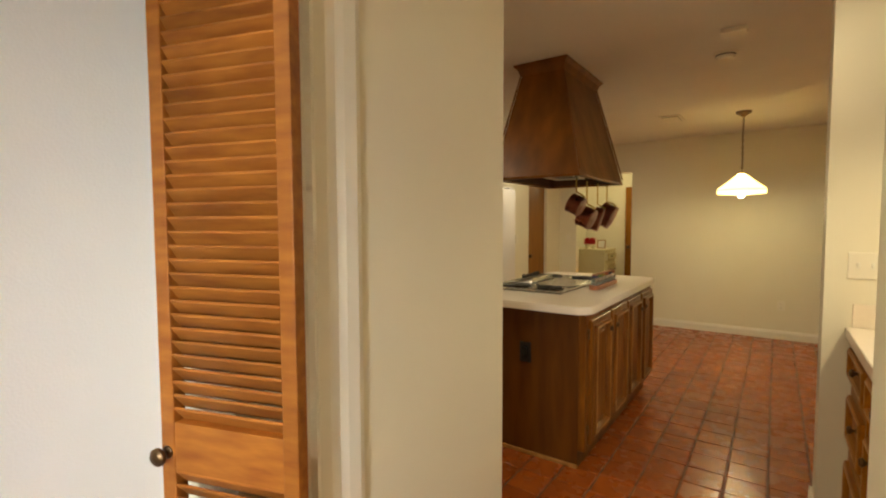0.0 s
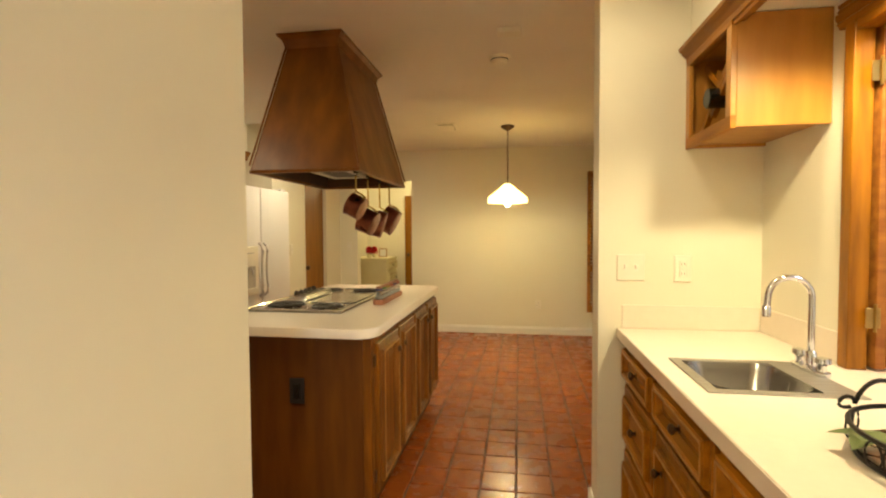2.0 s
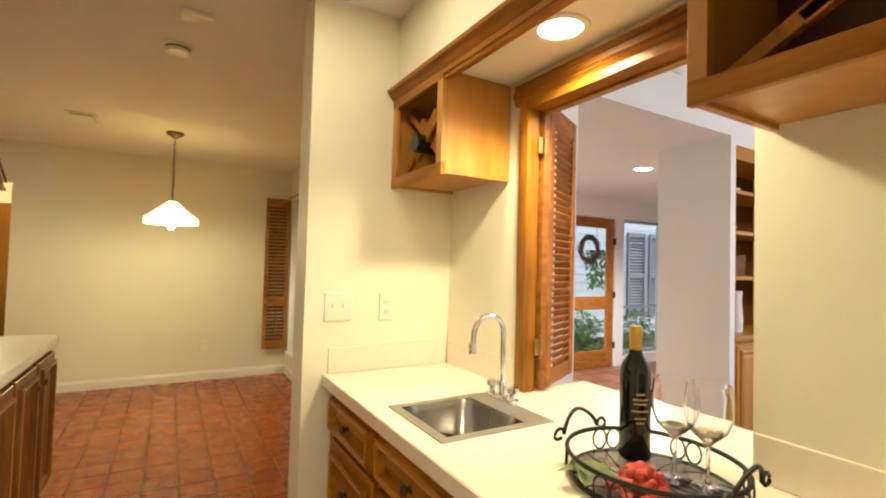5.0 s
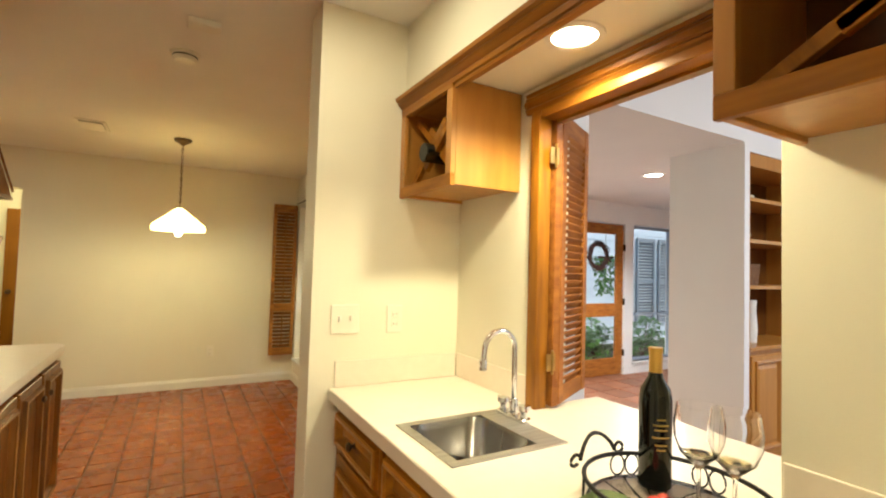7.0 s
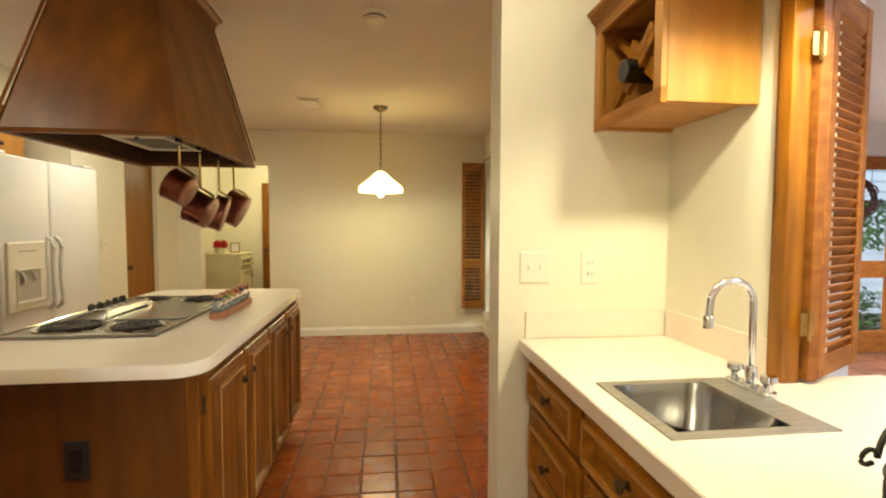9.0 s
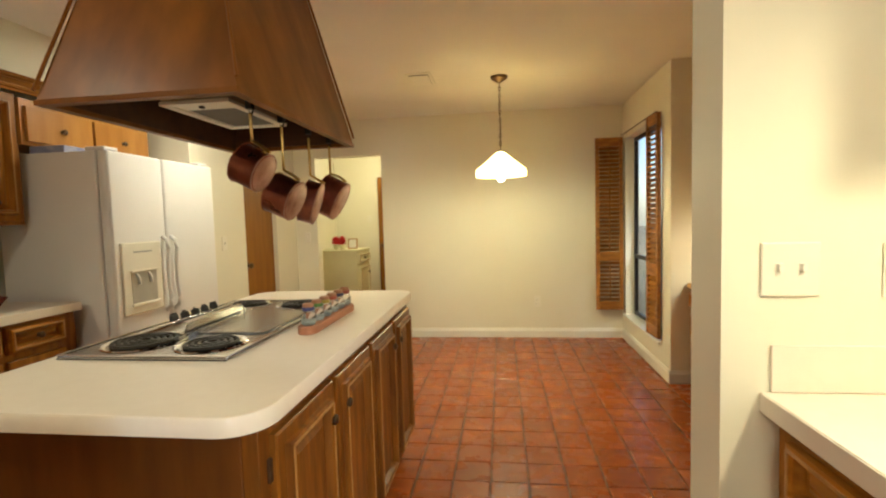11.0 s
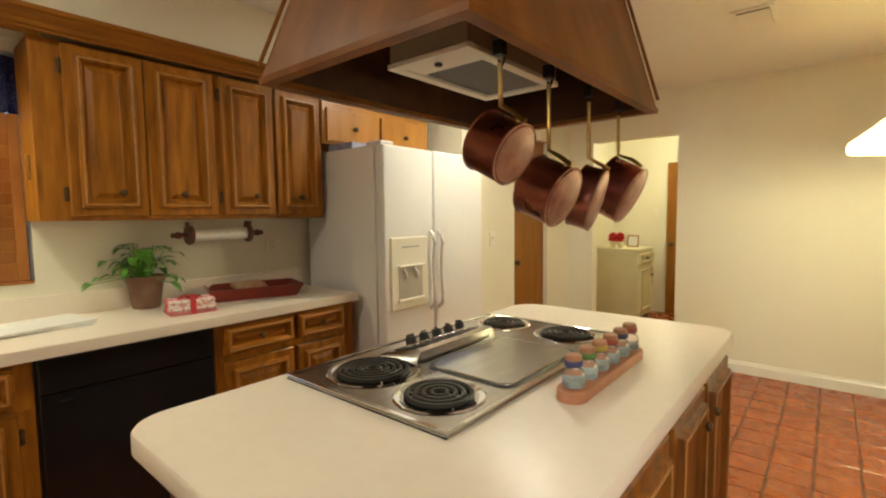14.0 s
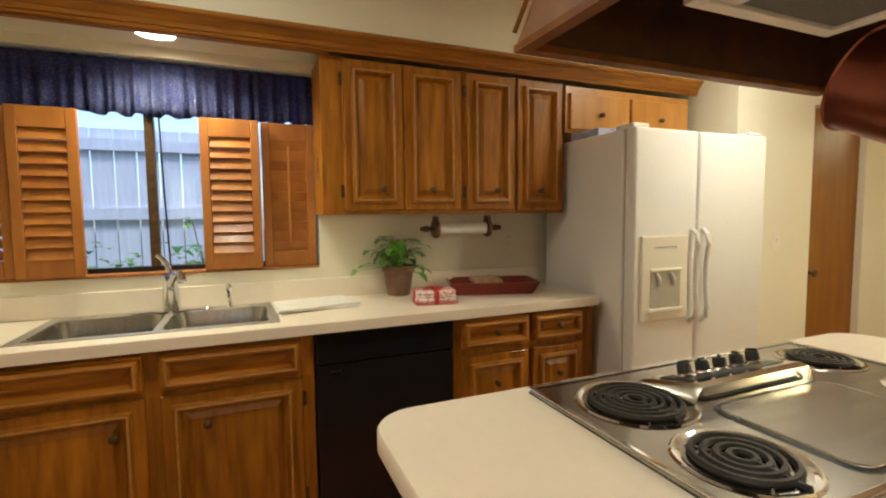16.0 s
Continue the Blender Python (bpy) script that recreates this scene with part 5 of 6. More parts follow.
for sx, w, ang in ((1, 0.40, 0), (-1, 0.40, 180)):
    m = pose(0, 0, 0, 0, 0, ang)
    part("side", loft([[m @ Vector(p) for p in ((-0.20, 0.098, 0), (0.20, 0.098, 0), (0.20, 0.108, 0), (-0.20, 0.108, 0))], [m @ Vector(p) for p in ((-0.24, 0.132, 0.066), (0.24, 0.132, 0.066), (0.24, 0.142, 0.066), (-0.24, 0.142, 0.066))]]), REDTRAY, st)
    part("end", loft([[m @ Vector(p) for p in ((0.198, -0.10, 0), (0.208, -0.10, 0), (0.208, 0.10, 0), (0.198, 0.10, 0))], [m @ Vector(p) for p in ((0.232, -0.132, 0.066), (0.242, -0.132, 0.066), (0.242, 0.132, 0.066), (0.232, 0.132, 0.066))]]), REDTRAY, st)
PACK = material("beige_packet", (0.60, 0.42, 0.26), 0.6, color2=(0.45, 0.22, 0.12), scale=18)
for k, (x, w, a, m) in enumerate(((-0.10, 0.13, 4, PACK), (0.02, 0.10, -8, material("pink_packet", (0.55, 0.30, 0.28), 0.6, color2=(0.4, 0.3, 0.25), scale=25)), (-0.03, 0.16, 12, PACK))):
    p = tagged(part("food_packet", box(-w / 2, -0.055, 0, w / 2, 0.055, 0.022, 0.005), m, None, at=st.matrix_basis @ pose(x, 0.01, 0.009 + 0.023 * k, 3 * k, 0, a)), "small beige packet lying in the red tray", "packet")

PAPER = material("white_paper", (0.80, 0.78, 0.72), 0.7, color2=(0.70, 0.69, 0.66), scale=30)
pp = thing("paper_stack", "loose stack of white papers on the worktop", "papers", pose(-0.80, 4.84, 0.917, 0, 0, 5))
for k in range(4):
    part("sheet", box(-0.12, -0.18, 0.005 * k, 0.12, 0.18, 0.005 * k + 0.0046, 0.001), PAPER, pp, at=pose(0.004 * k, 0.003 * (k % 2), 0.0005, 0, 0, 2.5 * k - 3))
ph = thing("paper_towel_holder", "wooden paper towel holder with a thin roll under the wall cabinet", "paper towel", pose(-0.83, 5.63, 1.268))
HW = material("mahogany_turning", (0.11, 0.03, 0.014), 0.35, color2=(0.06, 0.016, 0.008), scale=12, coat=0.3)
part("roll", lathe([(0.012, -0.14), (0.031, -0.14), (0.031, 0.14), (0.012, 0.14)], 24, pose(0, 0, 0, 90)), PAPER, ph, "white paper roll", True)
for s in (-1, 1):
    part("bracket", lathe([(0, 0.142), (0.046, 0.142), (0.05, 0.147), (0.05, 0.160), (0.044, 0.166), (0, 0.166)], 24, pose(0, 0, 0, -90 * s)), HW, ph, smooth=True)
    part("bracket_arm", box(-0.025, s * 0.154 - 0.01, 0.03, 0.025, s * 0.154 + 0.01, 0.066, 0.003), HW, ph)
    part("finial", lathe([(0.010, 0.166), (0.010, 0.185), (0.017, 0.20), (0.018, 0.212), (0.011, 0.226), (0.014, 0.235), (0, 0.242)], 16, pose(0, 0, 0, -90 * s)), HW, ph, smooth=True)
bx = tagged(part("storage_box", box(-0.72, 6.26, 1.726, -0.50, 6.40, 1.785, 0.004), material("blue_carton", (0.10, 0.16, 0.42), 0.5, color2=(0.5, 0.5, 0.6), scale=12)), "small blue and white box on the refrigerator", "box")

# ---- things on the bar ----
it = thing("serving_tray", "oval black wrought iron tray with scroll handles on the bar", "tray", pose(2.800, 3.765, 0.917, 0, 0, -85))
A, B = 0.178, 0.165


def oval(k, a, b, z):
    return (a * math.cos(k), b * math.sin(k), z)


ANG = np.linspace(0, math.tau, 48, endpoint=False)
part("base_ring", tube([oval(k, A * 0.95, B * 0.95, 0.006) for k in ANG], 0.005, 6, closed=True), IRON, it, smooth=True)
part("rim", tube([oval(k, A, B, 0.058) for k in ANG], 0.005, 6, closed=True), IRON, it, smooth=True)
part("glass_floor", prism([oval(k, A * 0.94, B * 0.94, 0)[:2] for k in ANG], 0.009, 0.013), GLASS, it, "clear glass floor")
for k in range(6):
    a = k * math.tau / 6 + 0.6
    c = Vector(oval(a, A, B, 0.032))
    t = Vector((-A * math.sin(a), B * math.cos(a), 0)).normalized()
    for s in (-1, 1):
        part("scroll", tube([c + t * (s * 0.018 + 0.017 * math.cos(q)) + Vector((0, 0, 0.024 * math.sin(q))) for q in np.linspace(0, math.tau, 14, endpoint=False)], 0.0022, 5, closed=True), IRON, it)
for k in range(16):
    a = k * math.tau / 16
    part("leaf_wire", tube([oval(a + 0.5 * q, A * 0.93 * (1 - q * 0.8), B * 0.93 * (1 - q * 0.8), 0.006 + 0.004 * math.sin(q * 6)) for q in np.linspace(0, 1, 8)], 0.0022, 5), IRON, it)
for s in (-1, 1):
    arch = [(s * (A + 0.004 + 0.012 * math.sin(math.pi * (q + 1) / 2)), 0.062 * q, 0.061 + 0.046 * math.cos(q * math.pi / 2) ** 0.7) for q in np.linspace(-1, 1, 15)]
    part("handle", tube(arch, 0.0048, 6), IRON, it, "scrolled iron handle", True)
    for e in (-1, 1):
        part("handle_scroll", tube([(s * (A + 0.004), e * (0.062 + 0.016 - 0.016 * math.cos(q)), 0.061 + 0.018 * math.sin(q) * (1 - q / 9)) for q in np.linspace(0, 5.2, 12)], 0.004, 6), IRON, it, smooth=True)
GOLDINK = material("gold_ink", (0.45, 0.30, 0.08), 0.4, metal=0.6)
for z, w in ((0.150, 0.5), (0.138, 0.9), (0.128, 0.75), (0.112, 1.0), (0.096, 0.7), (0.086, 0.5)):
    part("label_line", loft([[(0.0384 * math.cos(a), 0.0384 * math.sin(a), zz) for a in np.linspace(-2.15 - w * 0.55, -2.15 + w * 0.55, 9)] + [(0.0378 * math.cos(a), 0.0378 * math.sin(a), zz) for a in np.linspace(-2.15 + w * 0.55, -2.15 - w * 0.55, 9)] for zz in (z, z + 0.0035)]), GOLDINK, wb, "gold printed label line")


def wineglass(x, y, fill):
    g = thing("wine_glass", "clear stemmed wine glass with a little white wine", "glass", pose(x, y, 0.931) @ Matrix.Diagonal((0.94, 0.94, 1.02, 1)), "wine glasses on the tray")
    part("glass", lathe([(0, 0.0), (0.034, 0.001), (0.033, 0.004), (0.008, 0.010), (0.004, 0.02), (0.004, 0.080), (0.014, 0.092), (0.038, 0.113), (0.049, 0.142), (0.050, 0.168), (0.044, 0.205), (0.0432, 0.205), (0.0488, 0.168), (0.0478, 0.142), (0.037, 0.115), (0.012, 0.095), (0, 0.094)], 32), GLASS, g, smooth=True)
    part("wine", lathe([(0, 0.0955), (0.0115, 0.0965), (0.030, 0.110), (0, 0.1102)], 28), material("white_wine", (0.96, 0.90, 0.62), 0.02, transmission=1.0, ior=1.33), g, "pale white wine", True)


wineglass(2.840, 3.740, 1)
wineglass(2.862, 3.682, 1)
gr = thing("grapes", "bunch of red grapes on the iron tray", "fruit", pose(2.715, 3.73, 0.930))
GRAPE = material("red_grape_skin", (0.42, 0.035, 0.03), 0.3, color2=(0.55, 0.09, 0.06), scale=30, per_object=0.2)
first = None
for k in range(62):
    lay = 0 if k < 32 else (1 if k < 52 else 2)
    a, r = rnd.uniform(0, math.tau), math.sqrt(rnd.random()) * (0.062, 0.045, 0.024)[lay]
    at = pose(r * math.cos(a), r * math.sin(a) * 0.75, 0.013 + lay * 0.017 + rnd.uniform(-0.002, 0.002), rnd.uniform(0, 90), rnd.uniform(0, 90))
    if first is None:
        first = part("grape", lathe([(0, -0.012), (0.0065, -0.0095), (0.0095, -0.003), (0.0095, 0.003), (0.0065, 0.0095), (0, 0.012)], 12), GRAPE, gr, smooth=True, at=at)
    else:
        again(first, at)
lf = bmesh.new()
for k in range(5):
    leaf_mesh(lf, (0.0, 0.0, 0.012), (math.cos(k * 1.25), math.sin(k * 1.25), 0.15), 0.06, 0.25)
tagged(part("vine_leaf", lf, material("cloth_leaf", (0.16, 0.20, 0.06), 0.6, color2=(0.10, 0.15, 0.04), scale=25), None, at=pose(2.67, 3.815, 0.940)), "green vine leaf beside the grapes on the tray", "leaf")

# ---- desk alcove ----
DK = pose(3.30, 7.585, 0, 0, 0, -90)
dk = thing("desk", "honey oak built-in desk with three drawers and a kneehole", "desk", DK)
part("drawer_case", box(0, 0.001, 0.08, 0.44, 0.43, 0.74, 0.003), HONEY, dk)
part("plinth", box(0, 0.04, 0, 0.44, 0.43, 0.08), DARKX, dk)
for z, h in ((0.605, 0.125), (0.375, 0.21), (0.11, 0.245)):
    front(dk, "drawer_front", 0.035, z, 0.37, h, (0.185, h / 2), "", HONEY)
part("desktop", box(-0.02, -0.025, 0.742, 2.38, 0.435, 0.78, 0.006), material("pale_worn_oak", (0.60, 0.38, 0.14), 0.4, color2=(0.48, 0.28, 0.09), scale=4, stretch=(0.6, 5, 5), bump=0.05), dk, "pale worn wooden top")
part("apron_drawer", box(0.46, 0.002, 0.60, 1.40, 0.03, 0.735, 0.004), HONEY, dk)
front(dk, "drawer_front", 0.50, 0.615, 0.50, 0.11, (0.25, 0.05), "", HONEY)
part("side_panel", box(2.33, 0.02, 0, 2.36, 0.43, 0.741), HONEY, dk)
# Kneehole back in a darker wood than the desk.
part("back_panel", box(0.44, 0.41, 0, 2.33, 0.43, 0.741), DARKWOOD, dk)
uc = thing("shelf_cabinet", "open oak shelf cabinet above the desk", "shelf", pose(3.51, 7.605, 1.335, 0, 0, -90))
for x0, x1 in ((0, 0.025), (1.475, 1.5)):
    part("side", box(x0, 0.0, 0, x1, 0.225, 1.03, 0.002), HONEY, uc)
# Back darker than the honey oak sides, for a dark inside.
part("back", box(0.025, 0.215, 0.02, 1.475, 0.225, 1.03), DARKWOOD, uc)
for z in (0, 0.35, 0.68, 1.01):
    part("shelf", box(0.025, 0.004, z, 1.475, 0.215, z + 0.02, 0.002), HONEY, uc)
for x0, z0, x1, z1 in ((0, 0, 1.5, 0.05), (0, 0.98, 1.5, 1.03), (0, 0.05, 0.055, 0.98), (1.445, 0.05, 1.5, 0.98)):
    part("face_frame", box(x0, -0.018, z0, x1, 0.0, z1, 0.002), HONEY, uc)
part("crown", moulding([(u, v) for u, v in CROWN], (-0.0, -0.018, 1.0), (1.5, -0.018, 1.0), (0, -1, 0)), WOODX, uc)
cb = thing("cookbook_stand", "white cookbook stand leaning on the desk", "book stand", pose(3.56, 7.44, 0.781, 0, 0, -29))
part("board", box(-0.12, -0.004, 0, 0.12, 0.004, 0.27, 0.003), PAPER, cb, at=pose(0, 0, 0.003, -14))
part("foot", box(-0.10, -0.06, 0.0, 0.10, 0.02, 0.006), PAPER, cb)
part("knob", lathe([(0, 0.03), (0.012, 0.028), (0.013, 0.018), (0.006, 0.01), (0.008, 0)], 12, pose(-0.06, -0.02, 0.03, 90)), material("purple_bead", (0.08, 0.03, 0.15), 0.3), cb)

# ---- laundry beyond the doorway ----
lc = thing("laundry_cabinet", "cream painted laundry cabinet with drawers", "cabinet", pose(-0.11, 10.2, 0, 0, 0, 90))
CREAM = material("cream_cabinet_paint", (0.72, 0.67, 0.44), 0.45, color2=(0.66, 0.61, 0.38), scale=4)
part("body", box(0, 0.0, 0.08, 0.58, 0.62, 0.89, 0.003), CREAM, lc)
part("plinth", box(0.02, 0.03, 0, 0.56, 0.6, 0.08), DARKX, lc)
part("top", box(-0.015, -0.02, 0.89, 0.59, 0.637, 0.92, 0.004), CREAM, lc)
front(lc, "drawer_front", 0.03, 0.73, 0.52, 0.13, (0.26, 0.065), "", CREAM)
front(lc, "door", 0.03, 0.12, 0.52, 0.58, (0.45, 0.45), "", CREAM)
fp = thing("flower_pot", "small pots of red flowers on the laundry cabinet", "flowers", pose(-0.40, 10.33, 0.921))
for x in (-0.05, 0.05):
    part("pot", lathe([(0, 0), (0.03, 0), (0.038, 0.07), (0.034, 0.07), (0, 0.06)], 16, pose(x, 0, 0)), CREAM, fp)
pet = bmesh.new()
for k in range(420):
    a, b, q = rnd.uniform(0, math.tau), rnd.uniform(-0.8, 1.55), rnd.uniform(0.25, 1.0) ** 0.5
    way = (math.cos(a) * math.cos(b), math.sin(a) * math.cos(b), math.sin(b))
    leaf_mesh(pet, (rnd.choice((-0.04, 0.04)) + 0.05 * q * way[0], 0.05 * q * way[1], 0.125 + 0.05 * q * way[2]), (rnd.uniform(-1, 1), rnd.uniform(-1, 1), rnd.uniform(-1, 1)), 0.034)
part("flowers", pet, material("red_petals", (0.62, 0.012, 0.016), 0.6), fp, "clustered red petals")
pf = thing("picture_frame", "small pale framed picture on the laundry cabinet", "picture", pose(-0.26, 10.5, 0.921, -8))
for x0, z0, x1, z1 in ((-0.07, 0, 0.07, 0.015), (-0.07, 0.135, 0.07, 0.15), (-0.07, 0.015, -0.055, 0.135), (0.055, 0.015, 0.07, 0.135)):
    part("frame", box(x0, -0.008, z0, x1, 0.008, z1, 0.002), GLAZE, pf)
part("picture", box(-0.055, -0.002, 0.015, 0.055, 0.006, 0.135), PAPER, pf)
plate(pose(-0.19, 11.199, 1.35), 1, "switch", "almond switch plate on the laundry wall")
plate(pose(-0.30, 9.019, 1.15), 1, "switch", "almond light switch beside the laundry doorway")

# ---- foyer and living room ----
gd = thing("door_3", "cedar front door with two glass panes, closed", "door", pose(6.45, 7.60, 0), kind="structure")
W = 0.88
for x0, z0, x1, z1 in ((0, 0.01, 0.13, 2.07), (W - 0.13, 0.01, W, 2.07), (0.13, 0.01, W - 0.13, 0.24), (0.13, 0.80, W - 0.13, 0.98), (0.13, 1.93, W - 0.13, 2.07)):
    part("stile" if z1 - z0 > 1 else "rail", box(x0, 0.02, z0, x1, 0.06, z1, 0.004), CEDAR, gd)
for z0, z1 in ((0.24, 0.80), (0.98, 1.93)):
    part("pane", box(0.13, 0.038, z0, W - 0.13, 0.042, z1), GLASS, gd).visible_shadow = False
for z in (0.3, 1.0, 1.75):
    part("hinge", box(W - 0.004, -0.008, z - 0.045, W + 0.012, 0.02, z + 0.045, 0.002), IRON, gd, "black strap hinge")
wr = thing("wreath", "round dark twig wreath hung on the front door", "wreath", pose(6.80, 7.585, 1.62, 90))
tw = bmesh.new()
for k in range(26):
    ph, rr = rnd.uniform(0, 6), 0.165 + rnd.uniform(-0.025, 0.025)
    tube([((rr + 0.018 * math.sin(5 * a + ph)) * math.cos(a), (rr + 0.018 * math.sin(5 * a + ph)) * math.sin(a), 0.018 * math.cos(4 * a + ph * 2)) for a in np.linspace(0, math.tau, 40, endpoint=False)], 0.006, 4, tw, True)
tagged(part("twig_ring", tw, material("dark_twig", (0.045, 0.022, 0.015), 0.8, color2=(0.08, 0.03, 0.02), scale=30), wr), kind="stuff")
fw = thing("window_3", "tall foyer window with a metal sash", "window", pose(0, 7.66, 0), kind="structure")
fr = bmesh.new()
for x0, z0, x1, z1 in ((7.53, 0.17, 7.565, 2.08), (8.375, 0.17, 8.41, 2.08), (7.565, 0.17, 8.375, 0.205), (7.565, 2.045, 8.375, 2.08), (7.565, 0.80, 8.375, 0.84)):
    box(x0, -0.02, z0, x1, 0.02, z1, 0.003, fr)
part("window_frame", fr, material("grey_window_metal", (0.35, 0.42, 0.52), 0.4, metal=0.3), fw)
part("pane", box(7.565, -0.002, 0.205, 8.375, 0.002, 2.045), GLASS, fw).visible_shadow = False
part("window_sill", box(7.50, -0.10, 0.135, 8.44, 0.06, 0.165, 0.004), WHITE, fw)
structure("baseboard_foyer", box(7.34, 7.585, 0, 9.29, 7.599, 0.10, 0.003), WHITE, "white painted baseboard", "baseboard")

bc = thing("bookcase", "honey oak built-in bookcase with a cupboard below", "bookcase", pose(5.45, 5.0, 0))
BW = 1.0
for x0 in (0, BW - 0.03):
    part("side", box(x0, 0.0, 0, x0 + 0.03, 0.36, 2.30, 0.002), HONEY, bc)
# Back in a darker wood than the bookcase sides.
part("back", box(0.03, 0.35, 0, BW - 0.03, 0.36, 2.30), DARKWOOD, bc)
part("top", box(0.03, 0.0, 2.20, BW - 0.03, 0.35, 2.30, 0.002), HONEY, bc)
for z in (1.31, 1.645, 1.95):
    part("shelf", box(0.03, 0.01, z, BW - 0.03, 0.35, z + 0.028, 0.003), HONEY, bc)
part("counter", box(0, -0.02, 0.87, BW, 0.35, 0.90, 0.004), HONEY, bc)
part("cupboard", box(0.03, 0.02, 0.06, BW - 0.03, 0.35, 0.87), HONEY, bc)
for x in (0.06, 0.51):
    d = part("door", panel_front(0.43, 0.72), HONEY, bc, at=pose(x, 0.02, 0.11))
    knob(d, 0.38 if x < 0.3 else 0.05, 0.55)
BASKET = material("wicker", (0.20, 0.09, 0.03), 0.7, color2=(0.10, 0.04, 0.015), scale=60, bump=0.6)


def shelf_thing(name, label, cat, bm, mat, x, z, smooth=False):
    return tagged(part(name, bm, mat, None, "", smooth, pose(5.45 + x, 5.16, z)), label, cat)


shelf_thing("mantel_clock", "dark table clock with a white face on the shelf", "clock", lathe([(0, 0), (0.05, 0), (0.055, 0.02), (0.05, 0.10), (0.035, 0.16), (0.02, 0.19), (0, 0.20)], 18), BLACKMAT, 0.14, 1.978, True)
cf = lathe([(0, 0.004), (0.035, 0.003), (0.037, 0)], 20, pose(5.61, 5.098, 2.07, 90))
tagged(part("clock_face", cf, PAPER), "round white clock face", "clock face")
shelf_thing("small_box", "small pale box on the bookcase shelf", "box", box(-0.06, -0.05, 0, 0.06, 0.05, 0.05, 0.004), CREAM, 0.24, 1.978)
shelf_thing("vase", "slender amber vase on the bookcase shelf", "vase", lathe([(0, 0), (0.03, 0), (0.04, 0.04), (0.02, 0.10), (0.018, 0.17), (0.035, 0.20), (0.03, 0.20), (0, 0.02)], 18), BRONZE, 0.13, 1.673, True)
shelf_thing("bowl", "pale ceramic bowl on the bookcase shelf", "bowl", lathe([(0, 0), (0.03, 0), (0.06, 0.05), (0.055, 0.05), (0, 0.01)], 20), CREAM, 0.23, 1.673, True)
shelf_thing("basket", "brown wicker basket on the bookcase shelf", "basket", loft([[(x * 0.9, y * 0.9, 0) for x, y in rounded(-0.13, -0.10, 0.13, 0.10, 0.04)], [(x, y, 0.16) for x, y in rounded(-0.13, -0.10, 0.13, 0.10, 0.04)], [(x * 0.93, y * 0.93, 0.16) for x, y in rounded(-0.13, -0.10, 0.13, 0.10, 0.04)], [(x * 0.85, y * 0.85, 0.02) for x, y in rounded(-0.13, -0.10, 0.13, 0.10, 0.04)]]), BASKET, 0.19, 1.338)
shelf_thing("pitcher", "tall white pitcher on the bookcase counter", "pitcher", lathe([(0, 0), (0.05, 0), (0.055, 0.1), (0.045, 0.25), (0.05, 0.32), (0.046, 0.32), (0, 0.02)], 20), PAPER, 0.33, 0.90, True)
lv2 = thing("wall_vent", "white air grille high on the living room wall", "vent", pose(4.60, 4.989, 2.745))
part("frame", box(-0.17, -0.012, -0.08, 0.17, 0, 0.08, 0.004), WHITE, lv2)
for k in range(6):
    part("slat", box(-0.15, -0.018, -0.004, 0.15, -0.010, 0.004), PLASTIC, lv2, at=pose(0, 0, -0.055 + k * 0.022, 30))

# ---- outdoors ----
def board_wall(name, label, axis, c, u0, u1, z0, z1, step, mat, lap=0.012):
    w = thing(name, label, "siding" if axis else "wall", Matrix(), kind="structure")
    n = int((z1 - z0) / step)
    for k in range(n):
        z = z0 + k * step
        pr = [(0, z), (-lap - 0.012, z + 0.002), (-0.010, z + step + 0.006), (0, z + step + 0.006)]
        pts = [[(c + a, u, zz) for a, zz in pr] for u in (u0, u1)] if axis == "x" else [[(u, c + a, zz) for a, zz in pr] for u in (u0, u1)]
        part("board", loft(pts), mat, w)
    return w


board_wall("facade_east", "neighbouring wall of pale painted lap siding", "x", 4.9, 7.9, 12.5, -0.12, 3.4, 0.17, SIDING)
board_wall("facade_north", "courtyard wall of pale painted lap siding", "y", 10.2, 4.9, 14.5, -0.12, 3.4, 0.17, SIDING)
for x in (10.85, 11.60, 12.35):
    sh = thing("exterior_shutter", "white louvred shutter on the courtyard wall", "shutter", pose(x, 10.13, 0.30), "courtyard shutters")
    louver(sh, 0.62, 1.9, [(0, 0.09), (0.88, 0.98), (1.81, 1.9)], 0.06, 40, 0.035, 0.06, EXTSHUT, EXTSHUT, False, pitch=0.065)


def shrub(x, y, r, h, n, label, z=-0.12):
    s = thing("shrub", label, "plant", pose(x, y, z))
    bm, sb = bmesh.new(), bmesh.new()
    for k in range(n):
        a, e = rnd.uniform(0, math.tau), rnd.uniform(0.1, 1.4)
        q = rnd.uniform(0.35, 1.0)
        tip = Vector((r * q * math.cos(a) * math.cos(e), r * q * math.sin(a) * math.cos(e), 0.1 + h * q * math.sin(e)))
        if k % 6 == 0:
            tube([(0, 0, 0), (tip.x * 0.4, tip.y * 0.4, tip.z * 0.7), tip], 0.004, 4, sb)
        for j in range(3):
            leaf_mesh(bm, tip + Vector((rnd.uniform(-.03, .03), rnd.uniform(-.03, .03), rnd.uniform(-.03, .03))), (math.cos(a + j), math.sin(a + j), rnd.uniform(-0.4, 0.6)), rnd.uniform(0.05, 0.10))
    part("branches", sb, BRONZE, s)
    part("foliage", bm, LEAF, s)
    return s


shrub(7.5, 8.3, 0.45, 0.78, 300, "leafy green shrub in the courtyard beside the front door")
shrub(8.65, 8.25, 0.45, 0.75, 300, "leafy green shrub under the foyer window")
shrub(4.1, 8.7, 0.4, 0.75, 240, "leafy green shrub outside the dining window")
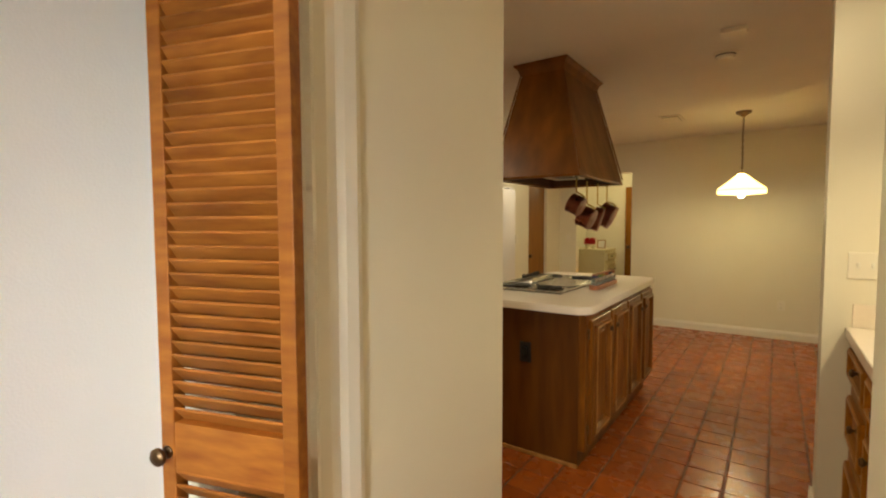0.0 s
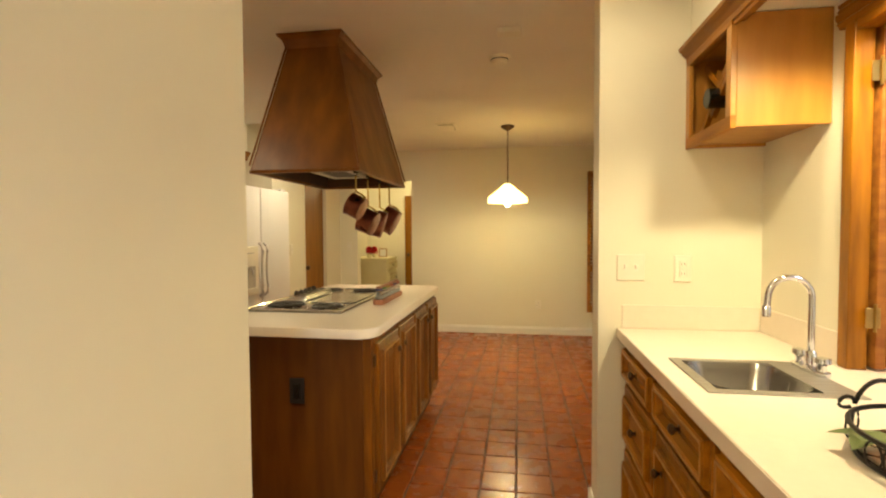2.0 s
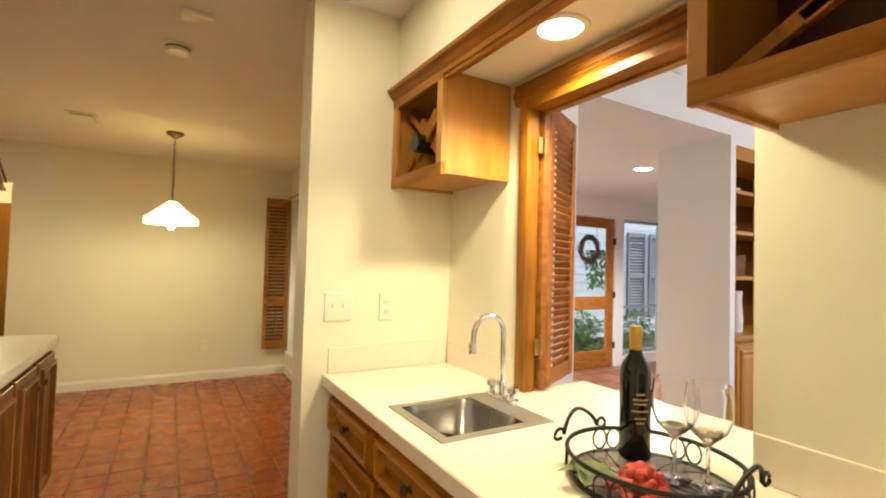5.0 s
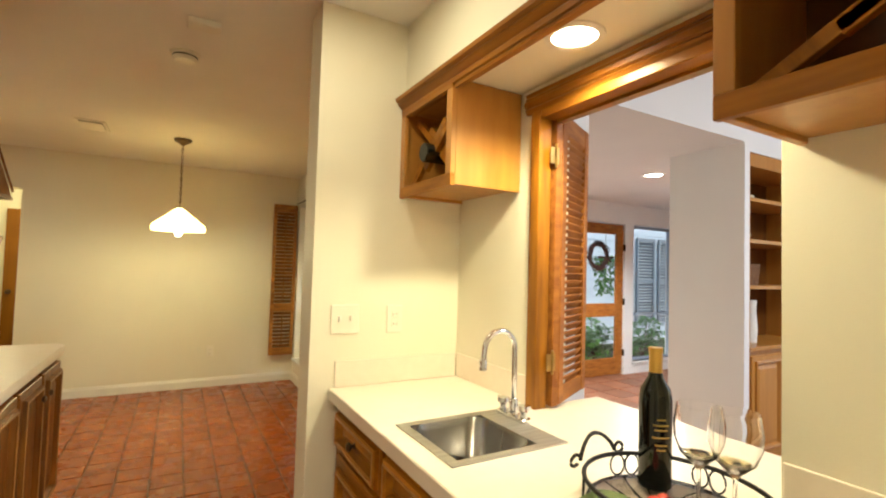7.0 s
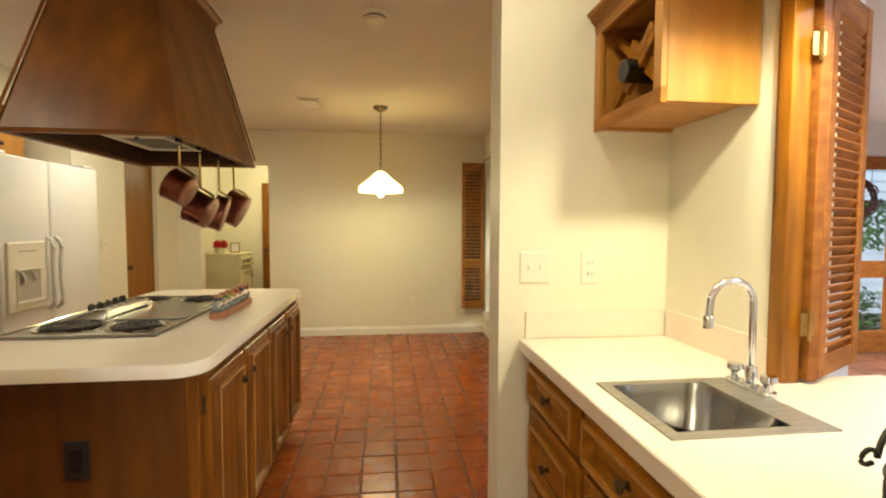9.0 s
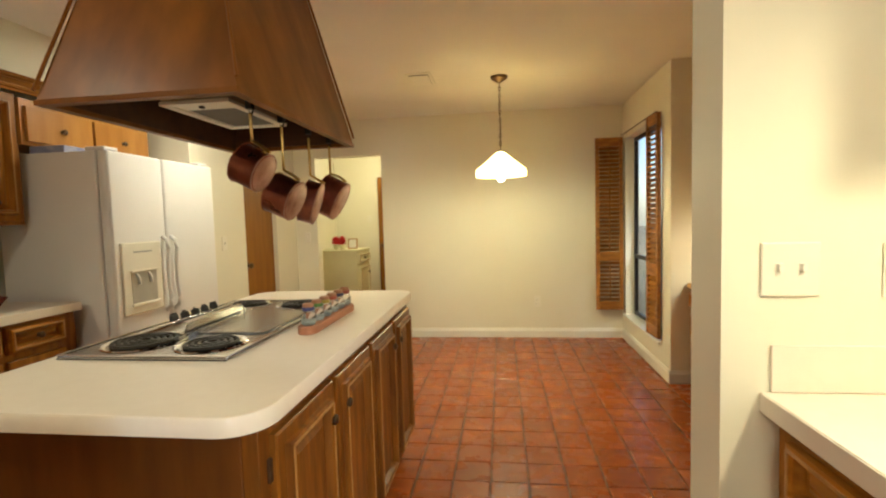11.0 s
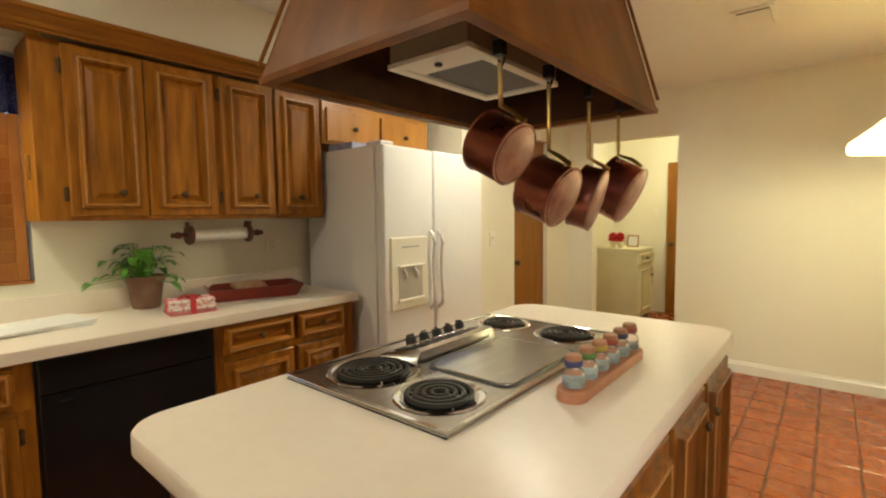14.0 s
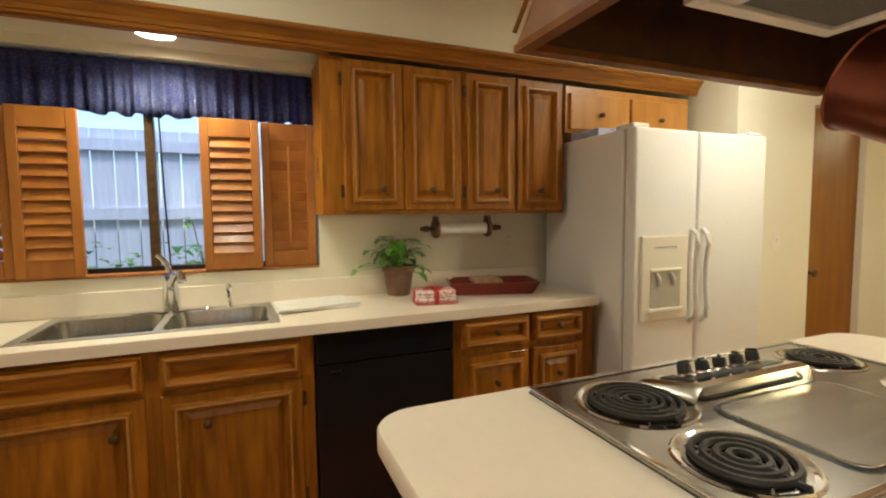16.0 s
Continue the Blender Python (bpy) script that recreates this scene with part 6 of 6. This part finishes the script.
shrub(-2.05, 4.35, 0.5, 1.45, 300, "ferny green shrub outside the kitchen window")
shrub(-2.2, 3.7, 0.45, 1.25, 240, "ferny green shrub outside the kitchen window")
hb_ = thing("hanging_plant", "trailing green plant hanging in the courtyard", "plant", pose(7.68, 8.24, 0.87))
bm = bmesh.new()
for k in range(260):
    a, q = rnd.uniform(0, math.tau), rnd.random()
    leaf_mesh(bm, (0.16 * math.cos(a) * (1 - 0.4 * q), 0.16 * math.sin(a) * (1 - 0.4 * q), 0.8 - 0.6 * q), (math.cos(a), math.sin(a), -0.6), rnd.uniform(0.04, 0.08))
part("foliage", bm, LEAF, hb_)
part("basket", lathe([(0, 0.66), (0.08, 0.68), (0.12, 0.78), (0.11, 0.78), (0, 0.70)], 16), BASKET, hb_)
part("cord", tube([(0, 0, 0.75), (0, 0, 1.29)], 0.004, 5), IRON, hb_)
part("bracket", box(-0.02, -0.51, 1.28, 0.02, 0.02, 1.31, 0.004), IRON, hb_, "iron wall bracket")
fn = thing("fence", "weathered grey board fence behind the kitchen window", "fence", pose(-2.9, 0, -0.12), kind="structure")
bd = None
for k in range(34):
    at = pose(0.004 * (k % 3), 1.2 + k * 0.152, 0, 0, 0, 0.8 * math.sin(k * 2.3))
    if bd is None:
        bd = part("board", prism([(-0.01, 0), (0.01, 0), (0.01, 0.142), (-0.01, 0.142)], 0, 2.15), FENCE, fn, at=at)
    else:
        again(bd, at)
for z in (0.4, 1.45, 1.98):
    part("rail", box(0.012, 1.2, z, 0.05, 6.4, z + 0.09), FENCE, fn)

# ---- tiled floors ----
def tile_mesh(name, w, h, t, seed):
    r = random.Random(seed)
    bm = box(-w / 2, -h / 2, -t, w / 2, h / 2, 0, 0)
    top = [f for f in bm.faces if f.normal.z > 0.9]
    bmesh.ops.bevel(bm, geom=list(top[0].edges), offset=0.004, segments=1, affect="EDGES")
    for v in bm.verts:
        v.co.x += r.uniform(-0.0018, 0.0018)
        v.co.y += r.uniform(-0.0018, 0.0018)
        if v.co.z > -0.001:
            v.co.z += r.uniform(-0.0006, 0.0006)
    return bm


def tiled(name, label, x0, x1, y0, y1, px, py, jx, jy, mat, stuffmat, near, seed, keep):
    f = tagged(new(name), label, "floor", kind="structure")
    kinds = []
    r = random.Random(seed)
    rest = bmesh.new()
    rest_src = [tile_mesh("tile", px - jx, py - jy, 0.012, 90 + k) for k in range(3)]
    meshes = []
    for b in rest_src:
        m = bpy.data.meshes.new("scratch_tile")
        b.to_mesh(m)
        meshes.append(m)
    i = 0
    y = y0
    count = 0
    while y < y1:
        x = x0
        while x < x1:
            if not keep(x, y):
                x += px
                continue
            at = pose(x + px / 2 + r.uniform(-.0015, .0015), y + py / 2 + r.uniform(-.0015, .0015), 0.0, r.uniform(-.25, .25), r.uniform(-.25, .25), r.uniform(-.4, .4) + 180 * r.randint(0, 1))
            if near and near[0] <= x <= near[1] and near[2] <= y <= near[3] and count < 300:
                count += 1
                if len(kinds) < 5:
                    kinds.append(part("tile", tile_mesh("tile", px - jx, py - jy, 0.012, seed + len(kinds)), mat, f, at=at))
                else:
                    again(kinds[count % 5], at, f)
            else:
                n0 = len(rest.verts)
                rest.from_mesh(meshes[i % 3])
                rest.verts.ensure_lookup_table()
                for v in rest.verts[n0:]:
                    v.co = at @ v.co
            i += 1
            x += px
        y += py
    part("tiles", rest, stuffmat, f, "remaining floor tiles")["kind"] = "stuff"
    for m in meshes:
        bpy.data.meshes.remove(m)
    for b in rest_src:
        b.free()
    return f


def islands(m, amount):
    """The same surface, its pieces varied one by one."""
    nodes, links = m.node_tree.nodes, m.node_tree.links
    geo = nodes.new("ShaderNodeNewGeometry")
    for n in list(nodes):
        if n.bl_idname == "ShaderNodeObjectInfo":
            for l in list(n.outputs["Random"].links):
                links.new(geo.outputs["Random Per Island"], l.to_socket)
    return m


TILE2 = islands(TILE.copy(), 0.2)
SALT2 = islands(SALTILLO.copy(), 0.2)
tiled("floor_kitchen", "glazed terracotta tile floor with dark joints", -1.0, 3.6, 0.72, 11.15, 0.188, 0.188, 0.009, 0.005, TILE, TILE2, (1.40, 2.95, 4.6, 8.95), 11, lambda x, y: x < 2.9 or y > 5.0)
tiled("floor_foyer", "worn saltillo tile floor with pale joints", 3.2, 9.25, -0.98, 7.55, 0.31, 0.31, 0.016, 0.016, SALTILLO, SALT2, (3.9, 7.6, 5.2, 7.5), 23, lambda x, y: x > 3.8 or y < 4.75)
